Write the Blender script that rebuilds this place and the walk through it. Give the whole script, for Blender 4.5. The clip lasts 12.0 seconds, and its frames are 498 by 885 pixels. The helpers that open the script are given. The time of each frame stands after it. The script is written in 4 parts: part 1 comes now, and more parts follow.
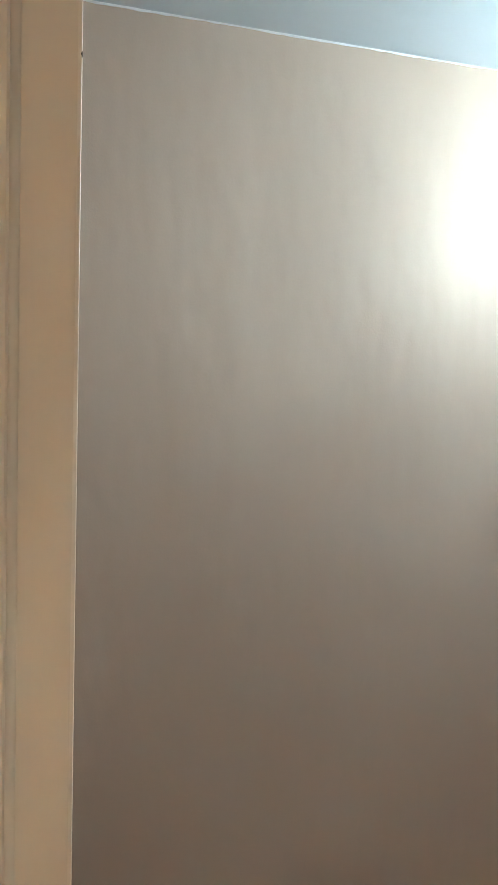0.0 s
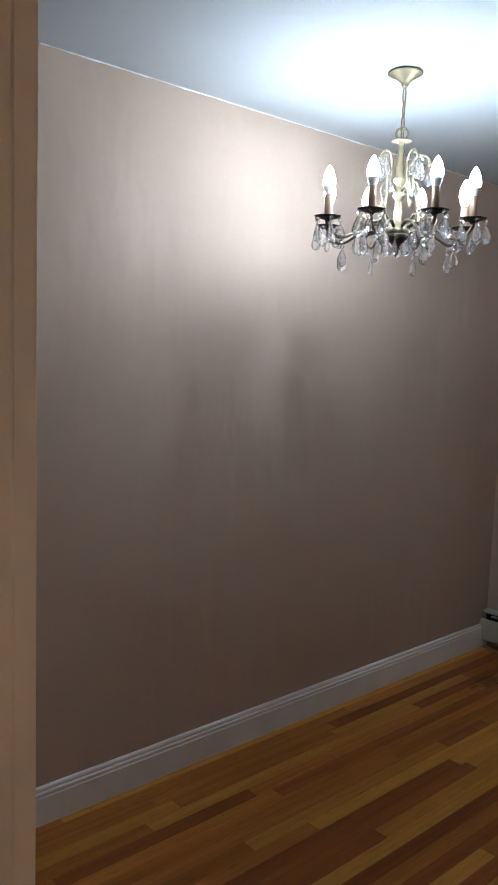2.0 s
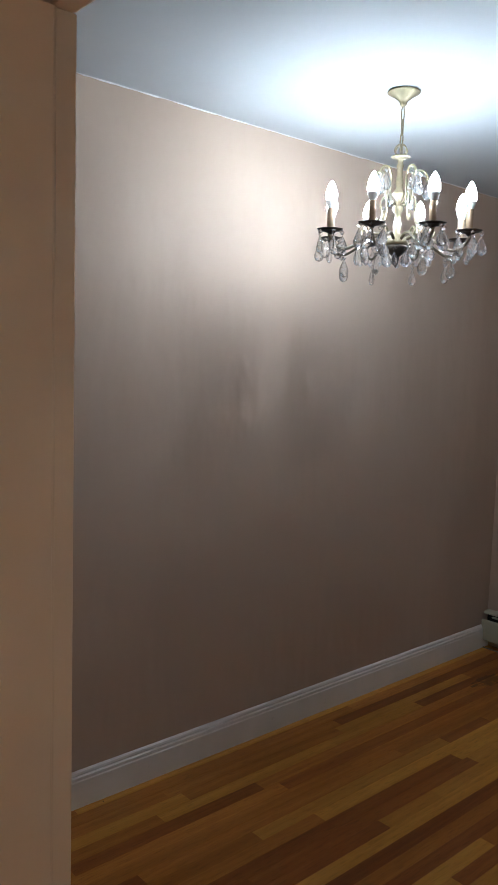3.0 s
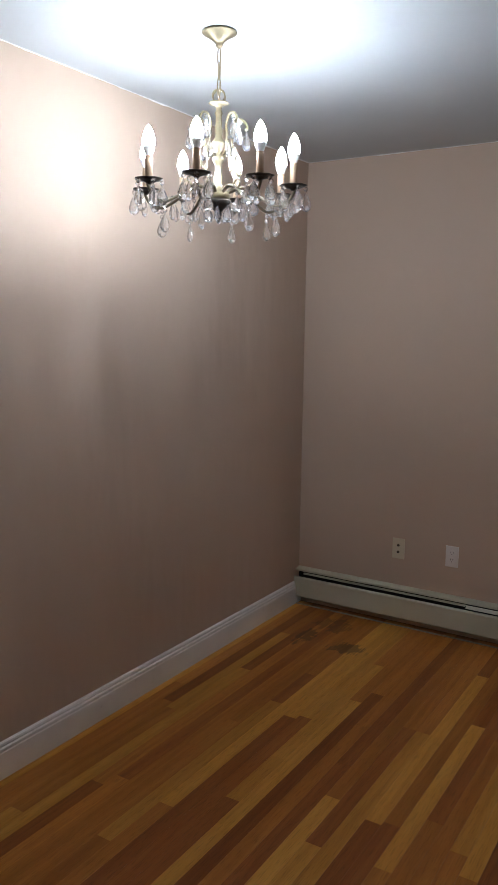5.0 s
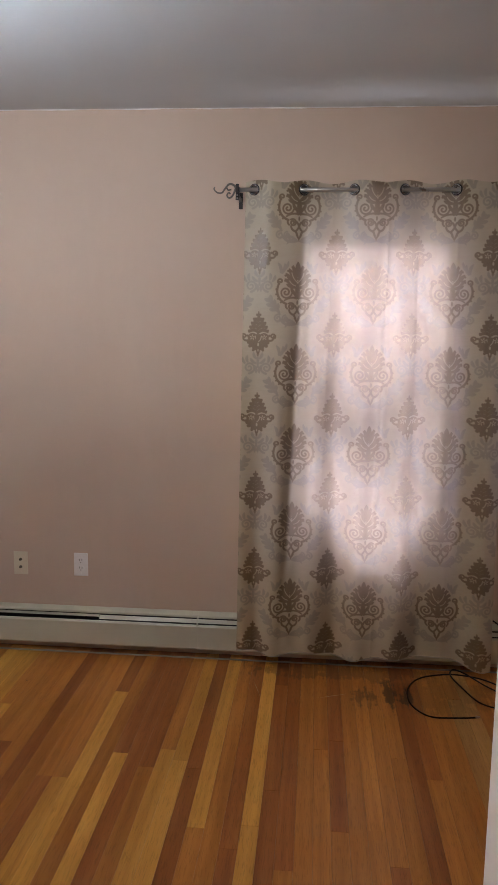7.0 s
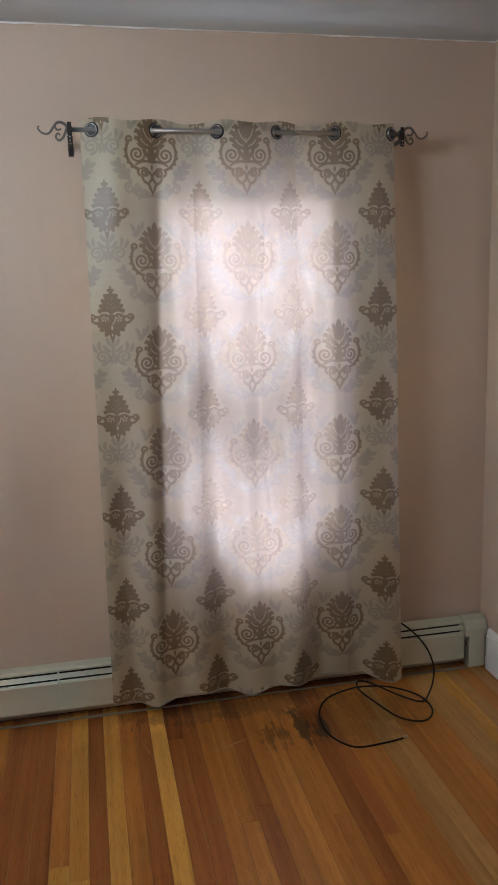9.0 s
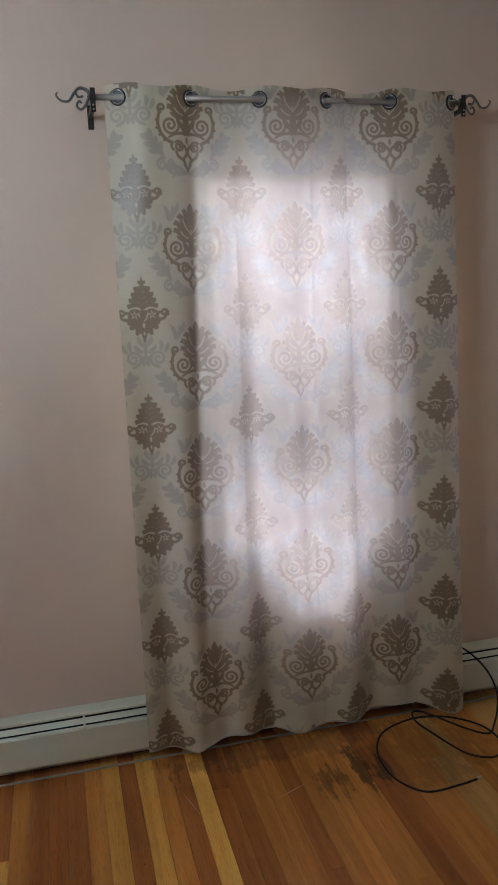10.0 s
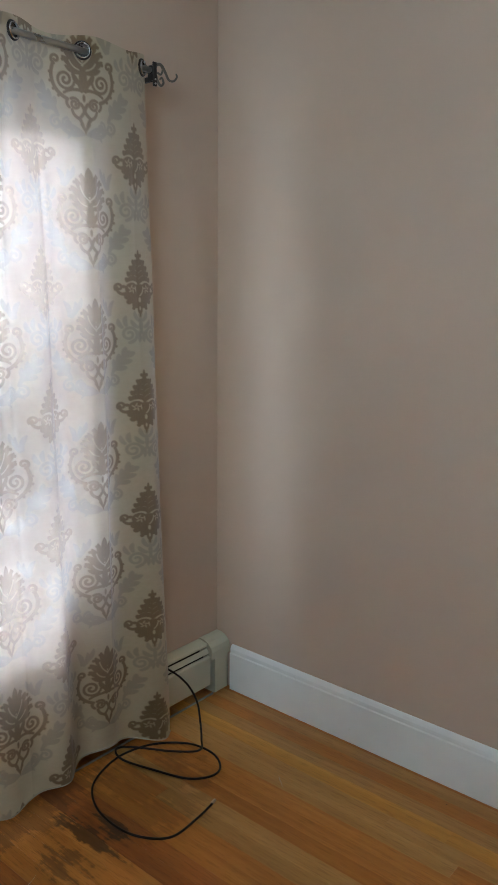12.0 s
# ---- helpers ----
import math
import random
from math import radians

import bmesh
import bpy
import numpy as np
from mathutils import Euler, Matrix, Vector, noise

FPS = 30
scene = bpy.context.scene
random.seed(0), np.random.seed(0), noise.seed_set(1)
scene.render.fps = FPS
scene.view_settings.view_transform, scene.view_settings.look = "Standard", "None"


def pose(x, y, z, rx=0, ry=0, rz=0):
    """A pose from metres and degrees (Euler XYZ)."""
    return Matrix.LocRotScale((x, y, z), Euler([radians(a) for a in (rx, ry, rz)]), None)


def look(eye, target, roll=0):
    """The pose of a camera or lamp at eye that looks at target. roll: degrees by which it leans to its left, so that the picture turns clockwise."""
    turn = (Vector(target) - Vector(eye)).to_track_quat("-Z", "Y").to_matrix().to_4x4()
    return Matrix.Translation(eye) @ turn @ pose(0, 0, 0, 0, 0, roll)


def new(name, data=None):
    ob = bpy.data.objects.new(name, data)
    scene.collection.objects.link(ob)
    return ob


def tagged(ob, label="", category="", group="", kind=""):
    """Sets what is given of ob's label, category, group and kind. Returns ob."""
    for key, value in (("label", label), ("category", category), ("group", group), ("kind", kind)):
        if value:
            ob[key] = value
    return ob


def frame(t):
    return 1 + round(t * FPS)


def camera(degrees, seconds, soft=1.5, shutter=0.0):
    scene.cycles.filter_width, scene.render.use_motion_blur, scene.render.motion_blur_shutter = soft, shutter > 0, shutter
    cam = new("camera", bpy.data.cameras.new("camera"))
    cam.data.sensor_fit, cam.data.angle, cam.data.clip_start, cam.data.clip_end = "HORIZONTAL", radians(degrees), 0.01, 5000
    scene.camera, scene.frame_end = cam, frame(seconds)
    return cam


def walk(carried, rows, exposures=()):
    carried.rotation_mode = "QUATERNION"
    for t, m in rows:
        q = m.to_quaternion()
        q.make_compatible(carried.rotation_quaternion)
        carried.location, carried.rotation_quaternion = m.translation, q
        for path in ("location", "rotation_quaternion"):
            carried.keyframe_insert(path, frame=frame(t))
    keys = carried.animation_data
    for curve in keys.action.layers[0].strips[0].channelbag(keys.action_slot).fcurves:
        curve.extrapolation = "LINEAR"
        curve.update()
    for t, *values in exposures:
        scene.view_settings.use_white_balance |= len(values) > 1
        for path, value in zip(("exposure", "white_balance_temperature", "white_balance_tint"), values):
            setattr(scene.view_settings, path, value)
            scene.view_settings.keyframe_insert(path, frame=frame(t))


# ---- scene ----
cam = camera(35.6, 12.0, soft=1.4)
PATH = [
    (0, (1.899, -3.586, 1.653), (-0.009, -3.004, 1.515), 1.65),
    (0.5, (1.992, -3.652, 1.669), (0.218, -2.739, 1.533), 1.85),
    (1, (2.129, -3.712, 1.673), (0.364, -2.799, 1.441), 1.75),
    (1.5, (2.223, -3.816, 1.688), (0.582, -2.702, 1.429), 2.4),
    (2, (2.303, -3.935, 1.626), (0.82, -2.613, 1.396), 2.0),
    (2.5, (2.359, -3.992, 1.638), (0.887, -2.656, 1.422), 2.0),
    (2.7, (2.393, -3.994, 1.625), (0.886, -2.696, 1.42), 2.0),
    (4.3, (2.189, -4.166, 1.622), (0.996, -2.586, 1.334), 0.7),
    (4.5, (2.189, -4.127, 1.623), (1.04, -2.516, 1.33), 1.2),
    (5, (2.125, -3.989, 1.618), (1.076, -2.31, 1.328), 0.8),
    (5.5, (1.998, -3.904, 1.609), (1.144, -2.118, 1.323), -0.7),
    (6, (1.977, -3.807, 1.608), (1.354, -1.93, 1.315), -0.5),
    (6.5, (2.008, -3.721, 1.585), (1.478, -1.814, 1.296), 0.0),
    (7, (2.039, -3.578, 1.592), (1.874, -1.607, 1.294), 0.8),
    (7.5, (2.015, -3.423, 1.58), (1.828, -1.457, 1.268), 0.9),
    (7.7, (2.011, -3.352, 1.577), (1.823, -1.386, 1.266), 0.7),
    (9.3, (1.643, -2.835, 1.596), (2.093, -0.922, 1.226), -1.8),
    (9.5, (1.625, -2.761, 1.586), (2.04, -0.84, 1.218), -2.1),
    (10, (1.521, -2.56, 1.585), (1.985, -0.651, 1.214), -2.5),
    (10.5, (1.381, -2.416, 1.569), (2.215, -0.638, 1.193), -1.1),
    (11, (1.268, -2.267, 1.554), (2.24, -0.561, 1.173), -1.4),
    (11.5, (1.271, -2.111, 1.546), (2.511, -0.591, 1.153), -0.8),
    (12, (1.195, -1.943, 1.555), (2.693, -0.678, 1.159), 0.6),
]

EXPOSURE = [(0.0, 2.22, 5560, -9), (0.5, 1.52, 5700, -3), (1.0, 1.22, 5760, 3), (2.5, 0.92, 5850, 6), (4.5, 1.12, 6150, 9), (5.5, 1.36, 6250, 13),
            (7.0, 2.04, 6350, 14), (7.5, 2.20, 6300, 12), (9.5, 2.14, 5680, 3), (10.5, 2.00, 5380, 1), (11.5, 1.94, 5500, 0), (12.0, 2.36, 5400, -6)]
walk(cam, [(t, look(e, g, r)) for t, e, g, r in PATH], EXPOSURE)

# ---- daylight ----
SUN_EL, SUN_AZ = 25.0, 2.0
world = bpy.data.worlds.new("daylight")
scene.world = world
world.use_nodes = True
wn, wl = world.node_tree.nodes, world.node_tree.links
sky = wn.new("ShaderNodeTexSky")
sky.sky_type, sky.sun_disc = "NISHITA", False
sky.sun_elevation, sky.sun_rotation = radians(SUN_EL), radians(SUN_AZ)
wn["Background"].inputs["Strength"].default_value = 0.15
wl.new(sky.outputs[0], wn["Background"].inputs["Color"])
sun = new("sun", bpy.data.lights.new("sun", "SUN"))
sun.data.energy, sun.data.angle, sun.data.color = 2.2, radians(4.0), (1.0, 0.97, 0.98)
sun.matrix_world = look((2.3 + 8 * math.sin(radians(SUN_AZ)), 8, 8 * math.tan(radians(SUN_EL))), (2.3, 0, 0))
sky_light = new("window_skylight", bpy.data.lights.new("window_skylight", "AREA"))
sky_light.data.shape, sky_light.data.size, sky_light.data.size_y = "RECTANGLE", 0.64, 1.42
sky_light.data.energy, sky_light.data.color = 1.9, (0.86, 0.87, 1.0)
sky_light.matrix_world = look((2.295, 0.004, 1.34), (2.295, -1.0, 1.34))
BULB_LIGHT = 100.0
HALL_LIGHT = 48.0

# ---- size of the room ----
W, DEPTH, H = 3.31, 3.588, 2.54          # the window wall is y = 0, its left corner x = 0
HALL_Y = -3.70                            # hall side of the doorway wall
DOOR_L, DOOR_R, DOOR_H = 1.542, 2.30, 2.008
WIN = (1.955, 2.67, 0.56, 2.12)


# ---- materials ----
def material(name, color=(0.8, 0.8, 0.8), rough=0.5, metal=0.0, spec=0.5):
    m = bpy.data.materials.new(name)
    m.use_nodes = True
    b = m.node_tree.nodes["Principled BSDF"]
    b.inputs["Base Color"].default_value = (*color, 1)
    b.inputs["Roughness"].default_value = rough
    b.inputs["Metallic"].default_value = metal
    b.inputs["Specular IOR Level"].default_value = spec
    return m, m.node_tree.nodes, m.node_tree.links, b


def coords(n, l, scale, source="Object"):
    tc = n.new("ShaderNodeTexCoord")
    mp = n.new("ShaderNodeMapping")
    mp.inputs["Scale"].default_value = scale
    l.new(tc.outputs[source], mp.inputs["Vector"])
    return mp.outputs[0]


def noise_tex(n, l, vec, scale, detail=4.0, rough=0.55):
    t = n.new("ShaderNodeTexNoise")
    t.inputs["Scale"].default_value, t.inputs["Detail"].default_value, t.inputs["Roughness"].default_value = scale, detail, rough
    l.new(vec, t.inputs["Vector"])
    return t.outputs[0]


def ramp(n, l, fac, stops):
    r = n.new("ShaderNodeValToRGB")
    while len(r.color_ramp.elements) < len(stops):
        r.color_ramp.elements.new(0.5)
    for e, (p, c) in zip(r.color_ramp.elements, stops):
        e.position, e.color = p, (*c, 1) if len(c) == 3 else c
    l.new(fac, r.inputs[0])
    return r.outputs[0]


def mixed(n, l, fac, a, b, mode="MIX"):
    m = n.new("ShaderNodeMix")
    m.data_type, m.blend_type = "RGBA", mode
    for sock, v in ((m.inputs[0], fac), (m.inputs[6], a), (m.inputs[7], b)):
        if isinstance(v, (int, float)):
            sock.default_value = v
        elif isinstance(v, tuple):
            sock.default_value = (*v, 1)
        else:
            l.new(v, sock)
    return m.outputs[2]


def calc(n, l, op, a, b=0.0, clamp=False):
    m = n.new("ShaderNodeMath")
    m.operation, m.use_clamp = op, clamp
    for sock, v in zip(m.inputs, (a, b)):
        if isinstance(v, (int, float)):
            sock.default_value = v
        else:
            l.new(v, sock)
    return m.outputs[0]


def relief(n, l, b, height, strength=0.2, distance=0.002):
    bp = n.new("ShaderNodeBump")
    bp.inputs["Strength"].default_value, bp.inputs["Distance"].default_value = strength, distance
    l.new(height, bp.inputs["Height"])
    l.new(bp.outputs[0], b.inputs["Normal"])


def plain(name, color, rough=0.5, metal=0.0, spec=0.5, vary=0.12, scale=30.0, bump=0.08):
    """A surface with slight mottling and fine relief."""
    m, n, l, b = material(name, color, rough, metal, spec)
    v = coords(n, l, (1, 1, 1))
    big = noise_tex(n, l, v, scale * 0.15, 3)
    fine = noise_tex(n, l, v, scale, 4)
    dark = tuple(c * (1 - vary) for c in color)
    lite = tuple(min(1, c * (1 + vary)) for c in color)
    l.new(ramp(n, l, big, [(0.3, dark), (0.7, lite)]), b.inputs["Base Color"])
    l.new(ramp(n, l, fine, [(0.3, (rough * 0.85,) * 3), (0.7, (min(1, rough * 1.15),) * 3)]), b.inputs["Roughness"])
    if bump:
        relief(n, l, b, fine, bump, 0.001)
    return m


def wall_paint():
    m, n, l, b = material("taupe_satin_wall_paint", (0.4, 0.33, 0.28), 0.5, 0, 0.09)
    v = coords(n, l, (1, 1, 1))
    col = ramp(n, l, noise_tex(n, l, v, 0.9, 4), [(0.3, (0.515, 0.398, 0.314)), (0.7, (0.545, 0.424, 0.336))])
    scuff = ramp(n, l, noise_tex(n, l, coords(n, l, (1, 1, 0.5)), 14, 5, 0.7), [(0.69, (0, 0, 0)), (0.76, (1, 1, 1))])
    l.new(mixed(n, l, calc(n, l, "MULTIPLY", scuff, 0.10), col, (0.45, 0.38, 0.33)), b.inputs["Base Color"])
    # brush and roller waviness, drawn out along the height
    streak = calc(n, l, "ADD", noise_tex(n, l, coords(n, l, (1, 1, 0.16)), 4.2, 2), calc(n, l, "MULTIPLY", noise_tex(n, l, coords(n, l, (1, 1, 0.50)), 7.5, 2), 0.5))
    stipple = noise_tex(n, l, v, 160.0, 3)
    l.new(ramp(n, l, streak, [(0.6, (0.44,) * 3), (1.0, (0.60,) * 3)]), b.inputs["Roughness"])
    relief(n, l, b, calc(n, l, "ADD", calc(n, l, "MULTIPLY", streak, 4.0), calc(n, l, "MULTIPLY", stipple, 0.08)), 0.68, 0.004)
    return m


def ceiling_paint():
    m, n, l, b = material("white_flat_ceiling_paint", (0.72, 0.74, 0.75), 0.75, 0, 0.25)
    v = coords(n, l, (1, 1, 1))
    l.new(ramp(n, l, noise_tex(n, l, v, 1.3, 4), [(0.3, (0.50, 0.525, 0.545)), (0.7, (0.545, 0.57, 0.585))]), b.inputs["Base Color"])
    relief(n, l, b, calc(n, l, "ADD", noise_tex(n, l, v, 6, 3), calc(n, l, "MULTIPLY", noise_tex(n, l, v, 140, 3), 0.12)), 0.2, 0.003)
    return m


def plank_wood(name, dark, mid, light):
    """Varnished strip oak: long grain along the plank, pores, own tone, worn and burnt spots."""
    m, n, l, b = material(name, mid, 0.36, 0, 0.26)
    geo = n.new("ShaderNodeNewGeometry")
    info = n.new("ShaderNodeObjectInfo")
    shift = n.new("ShaderNodeCombineXYZ")
    l.new(calc(n, l, "MULTIPLY", info.outputs["Random"], 37.0), shift.inputs[0])
    l.new(calc(n, l, "MULTIPLY", info.outputs["Random"], 91.0), shift.inputs[1])
    add = n.new("ShaderNodeVectorMath")
    l.new(geo.outputs["Position"], add.inputs[0])
    l.new(shift.outputs[0], add.inputs[1])
    mp = n.new("ShaderNodeMapping")
    mp.inputs["Scale"].default_value = (1.0, 0.055, 1.0)
    l.new(add.outputs[0], mp.inputs["Vector"])
    warp = noise_tex(n, l, mp.outputs[0], 22, 4)
    rings = n.new("ShaderNodeTexWave")
    rings.bands_direction = "X"
    rings.inputs["Scale"].default_value, rings.inputs["Distortion"].default_value = 7.0, 12.0
    rings.inputs["Detail"].default_value, rings.inputs["Detail Scale"].default_value = 3.0, 1.6
    l.new(mp.outputs[0], rings.inputs["Vector"])
    pores = noise_tex(n, l, mp.outputs[0], 260, 3, 0.7)
    grain = calc(n, l, "ADD", calc(n, l, "MULTIPLY", warp, 0.84), calc(n, l, "MULTIPLY", rings.outputs["Fac"], 0.16))
    col = ramp(n, l, grain, [(0.12, dark), (0.5, mid), (0.90, light)])
    tone = ramp(n, l, info.outputs["Random"], [(0.0, (0.86, 0.83, 0.80)), (0.5, (1.0, 1.0, 1.0)), (1.0, (1.10, 1.12, 1.12))])
    col = mixed(n, l, 1.0, col, tone, "MULTIPLY")
    col = mixed(n, l, calc(n, l, "MULTIPLY", ramp(n, l, pores, [(0.36, (1, 1, 1)), (0.48, (0, 0, 0))]), 0.35), col, tuple(c * 0.35 for c in dark))
    # dark burns and water stains where they lie on the boards
    sep = n.new("ShaderNodeSeparateXYZ")
    l.new(geo.outputs["Position"], sep.inputs[0])
    ragged = noise_tex(n, l, mp.outputs[0], 60, 5, 0.7)
    blot = noise_tex(n, l, geo.outputs["Position"], 16, 4, 0.6)
    stain = None
    for cx, cy, rx, ry, deep in ((2.40, -0.33, 0.030, 0.15, 0.85), (2.285, -0.37, 0.05, 0.09, 0.60), (2.47, -0.36, 0.03, 0.08, 0.9),
                                 (0.55, -0.50, 0.10, 0.07, 0.7), (0.36, -0.25, 0.09, 0.11, 0.5), (0.30, -0.47, 0.05, 0.10, 0.7),
                                 (2.20, -0.13, 0.45, 0.09, 0.5), (2.62, -0.30, 0.25, 0.20, 0.3)):
        dx = calc(n, l, "DIVIDE", calc(n, l, "SUBTRACT", sep.outputs[0], cx), rx)
        dy = calc(n, l, "DIVIDE", calc(n, l, "SUBTRACT", sep.outputs[1], cy), ry)
        d = calc(n, l, "ADD", calc(n, l, "MULTIPLY", dx, dx), calc(n, l, "MULTIPLY", dy, dy))
        d = calc(n, l, "ADD", d, calc(n, l, "MULTIPLY", calc(n, l, "SUBTRACT", calc(n, l, "ADD", ragged, blot), 1.0), 4.6))
        one = calc(n, l, "MULTIPLY", calc(n, l, "MULTIPLY", calc(n, l, "SUBTRACT", 1.1, d), 1.8, True), deep)
        stain = one if stain is None else calc(n, l, "MAXIMUM", stain, one)
    # slow drift of tone along a board, and small dark knots and nail marks
    drift = noise_tex(n, l, mp.outputs[0], 5.0, 3)
    col = mixed(n, l, 1.0, col, ramp(n, l, drift, [(0.30, (0.86, 0.83, 0.80)), (0.70, (1.08, 1.08, 1.08))]), "MULTIPLY")
    speck = n.new("ShaderNodeTexVoronoi")
    speck.inputs["Scale"].default_value = 5.5
    l.new(geo.outputs["Position"], speck.inputs["Vector"])
    col = mixed(n, l, calc(n, l, "MULTIPLY", calc(n, l, "LESS_THAN", speck.outputs["Distance"], 0.020), 0.8), col, (0.03, 0.014, 0.006))
    col = mixed(n, l, calc(n, l, "MULTIPLY", stain, 0.9), col, (0.022, 0.014, 0.010))
    l.new(col, b.inputs["Base Color"])
    wear = noise_tex(n, l, geo.outputs["Position"], 3.0, 4)
    l.new(ramp(n, l, wear, [(0.3, (0.33,) * 3), (0.7, (0.48,) * 3)]), b.inputs["Roughness"])
    relief(n, l, b, calc(n, l, "ADD", warp, calc(n, l, "MULTIPLY", pores, 0.5)), 0.16, 0.0012)
    return m


def curtain_cloth():
    m, n, l, b = material("damask_curtain_cloth", (0.6, 0.58, 0.5), 0.48, 0, 0.35)
    motif = n.new("ShaderNodeAttribute")
    motif.attribute_name = "motif"
    scroll = n.new("ShaderNodeAttribute")
    scroll.attribute_name = "scroll"
    weave = noise_tex(n, l, coords(n, l, (1, 1, 0.25)), 420, 2)
    slub = noise_tex(n, l, coords(n, l, (0.15, 1, 1)), 90, 3)
    ground = mixed(n, l, slub, (0.375, 0.316, 0.208), (0.440, 0.380, 0.262))
    ground = mixed(n, l, calc(n, l, "MULTIPLY", scroll.outputs["Fac"], 0.64), ground, (0.185, 0.165, 0.118))
    face = mixed(n, l, motif.outputs["Fac"], ground, mixed(n, l, weave, (0.096, 0.063, 0.026), (0.160, 0.109, 0.048)))
    l.new(face, b.inputs["Base Color"])
    l.new(mixed(n, l, motif.outputs["Fac"], (0.46,) * 3, (0.34,) * 3), b.inputs["Roughness"])
    relief(n, l, b, calc(n, l, "ADD", calc(n, l, "ADD", weave, slub), calc(n, l, "MULTIPLY", motif.outputs["Fac"], 1.5)), 0.25, 0.0006)
    tr = n.new("ShaderNodeBsdfTranslucent")
    back = mixed(n, l, calc(n, l, "MULTIPLY", scroll.outputs["Fac"], 0.9), (0.70, 0.57, 0.56), (0.87, 0.775, 0.77))
    l.new(mixed(n, l, motif.outputs["Fac"], back, (0.76, 0.60, 0.525)), tr.inputs["Color"])
    mx = n.new("ShaderNodeMixShader")
    mx.inputs[0].default_value = 0.09
    l.new(b.outputs[0], mx.inputs[1])
    l.new(tr.outputs[0], mx.inputs[2])
    l.new(mx.outputs[0], n["Material Output"].inputs["Surface"])
    return m


def glass(name, rough=0.0, color=(1, 1, 1), ior=1.5, clear=1.0, sheer=0.0):
    m, n, l, b = material(name, color, rough)
    b.inputs["Transmission Weight"].default_value, b.inputs["IOR"].default_value = clear, ior
    if sheer:
        mx, tr = n.new("ShaderNodeMixShader"), n.new("ShaderNodeBsdfTransparent")
        mx.inputs[0].default_value = sheer
        l.new(b.outputs[0], mx.inputs[1])
        l.new(tr.outputs[0], mx.inputs[2])
        l.new(mx.outputs[0], n["Material Output"].inputs["Surface"])
    return m


def glowing(name, color, strength):
    m, n, l, b = material(name, (0.9, 0.9, 0.9), 0.4)
    b.inputs["Emission Color"].default_value, b.inputs["Emission Strength"].default_value = (*color, 1), strength
    return m


WALL = wall_paint()
CEIL = ceiling_paint()
TRIM = plain("white_gloss_trim_paint", (0.80, 0.80, 0.79), 0.32, 0, 0.5, 0.05, 24, 0.06)
JAMB = plain("cream_door_trim_paint", (0.80, 0.67, 0.53), 0.42, 0, 0.5, 0.07, 18, 0.1)
HALLPAINT = plain("beige_hall_paint", (0.78, 0.66, 0.50), 0.6, 0, 0.3, 0.06, 8, 0.05)
SUBFLOOR = plain("dark_gap_between_boards", (0.03, 0.018, 0.010), 0.8, vary=0.3)
HEATER = plain("ivory_enamel_metal", (0.50, 0.49, 0.38), 0.38, 0, 0.5, 0.07, 22, 0.05)
HEATIN = plain("dark_heater_inside", (0.015, 0.014, 0.013), 0.7, 0, 0.3, 0.3, 60, 0.1)
FLOORSTRIP = plain("dusty_grey_metal_strip", (0.24, 0.23, 0.21), 0.6, 0, 0.3, 0.2, 60, 0.1)
FINS = plain("dusty_aluminium_fins", (0.30, 0.29, 0.27), 0.5, 0.7, 0.5, 0.2, 80, 0.1)
BRASS = plain("aged_cream_brass", (0.27, 0.225, 0.14), 0.40, 0.7, 0.5, 0.2, 90, 0.12)
BRONZE = plain("dark_bronze", (0.055, 0.043, 0.034), 0.36, 0.8, 0.5, 0.3, 90, 0.15)
SLEEVE = plain("copper_tan_candle_sleeve", (0.42, 0.29, 0.19), 0.42, 0.25, 0.5, 0.1, 60, 0.05)
COLLAR = plain("white_plastic_bulb_collar", (0.78, 0.78, 0.76), 0.45, vary=0.03)
BULB = glowing("lit_frosted_bulb", (0.84, 0.92, 1.0), BULB_LIGHT)
CRYSTAL = glass("cut_crystal", 0.02, (0.97, 0.98, 1.0), 1.56, 0.95, 0.30)
AGED = plain("tarnished_arm_brass", (0.13, 0.105, 0.07), 0.38, 0.75, 0.5, 0.25, 90, 0.12)
HALL_GLOW = glowing("lit_opal_glass", (1.0, 0.84, 0.64), HALL_LIGHT)
CLOTH = curtain_cloth()
HEM = plain("curtain_hem_thread", (0.36, 0.33, 0.27), 0.7, vary=0.1)
STEEL = plain("brushed_nickel_rod", (0.42, 0.40, 0.37), 0.30, 0.9, 0.5, 0.03, 20, 0.0)
LINER = plain("bright_nickel_sleeve", (0.72, 0.73, 0.76), 0.25, 0.9, 0.5, 0.03, 60, 0.0)
ROD_DARK = plain("dark_nickel_scroll", (0.16, 0.145, 0.13), 0.34, 0.85, 0.5, 0.1, 60, 0.05)
IRON = plain("black_bronze_bracket", (0.028, 0.024, 0.022), 0.4, 0.6, 0.5, 0.2, 80, 0.08)
PLATE_W = plain("white_plastic_plate", (0.74, 0.73, 0.72), 0.36, vary=0.03)
PLATE_I = plain("ivory_plastic_plate", (0.62, 0.57, 0.43), 0.36, vary=0.03)
SLOT = plain("dark_socket_slot", (0.02, 0.02, 0.02), 0.6, vary=0.1)
CABLE = plain("black_cable_jacket", (0.010, 0.008, 0.008), 0.5, 0, 0.2, vary=0.1, scale=200)
JACK = plain("dull_jack_metal", (0.10, 0.085, 0.06), 0.45, 0.6, vary=0.1)
COPPER = plain("tarnished_connector_metal", (0.55, 0.42, 0.32), 0.35, 0.9, vary=0.1)
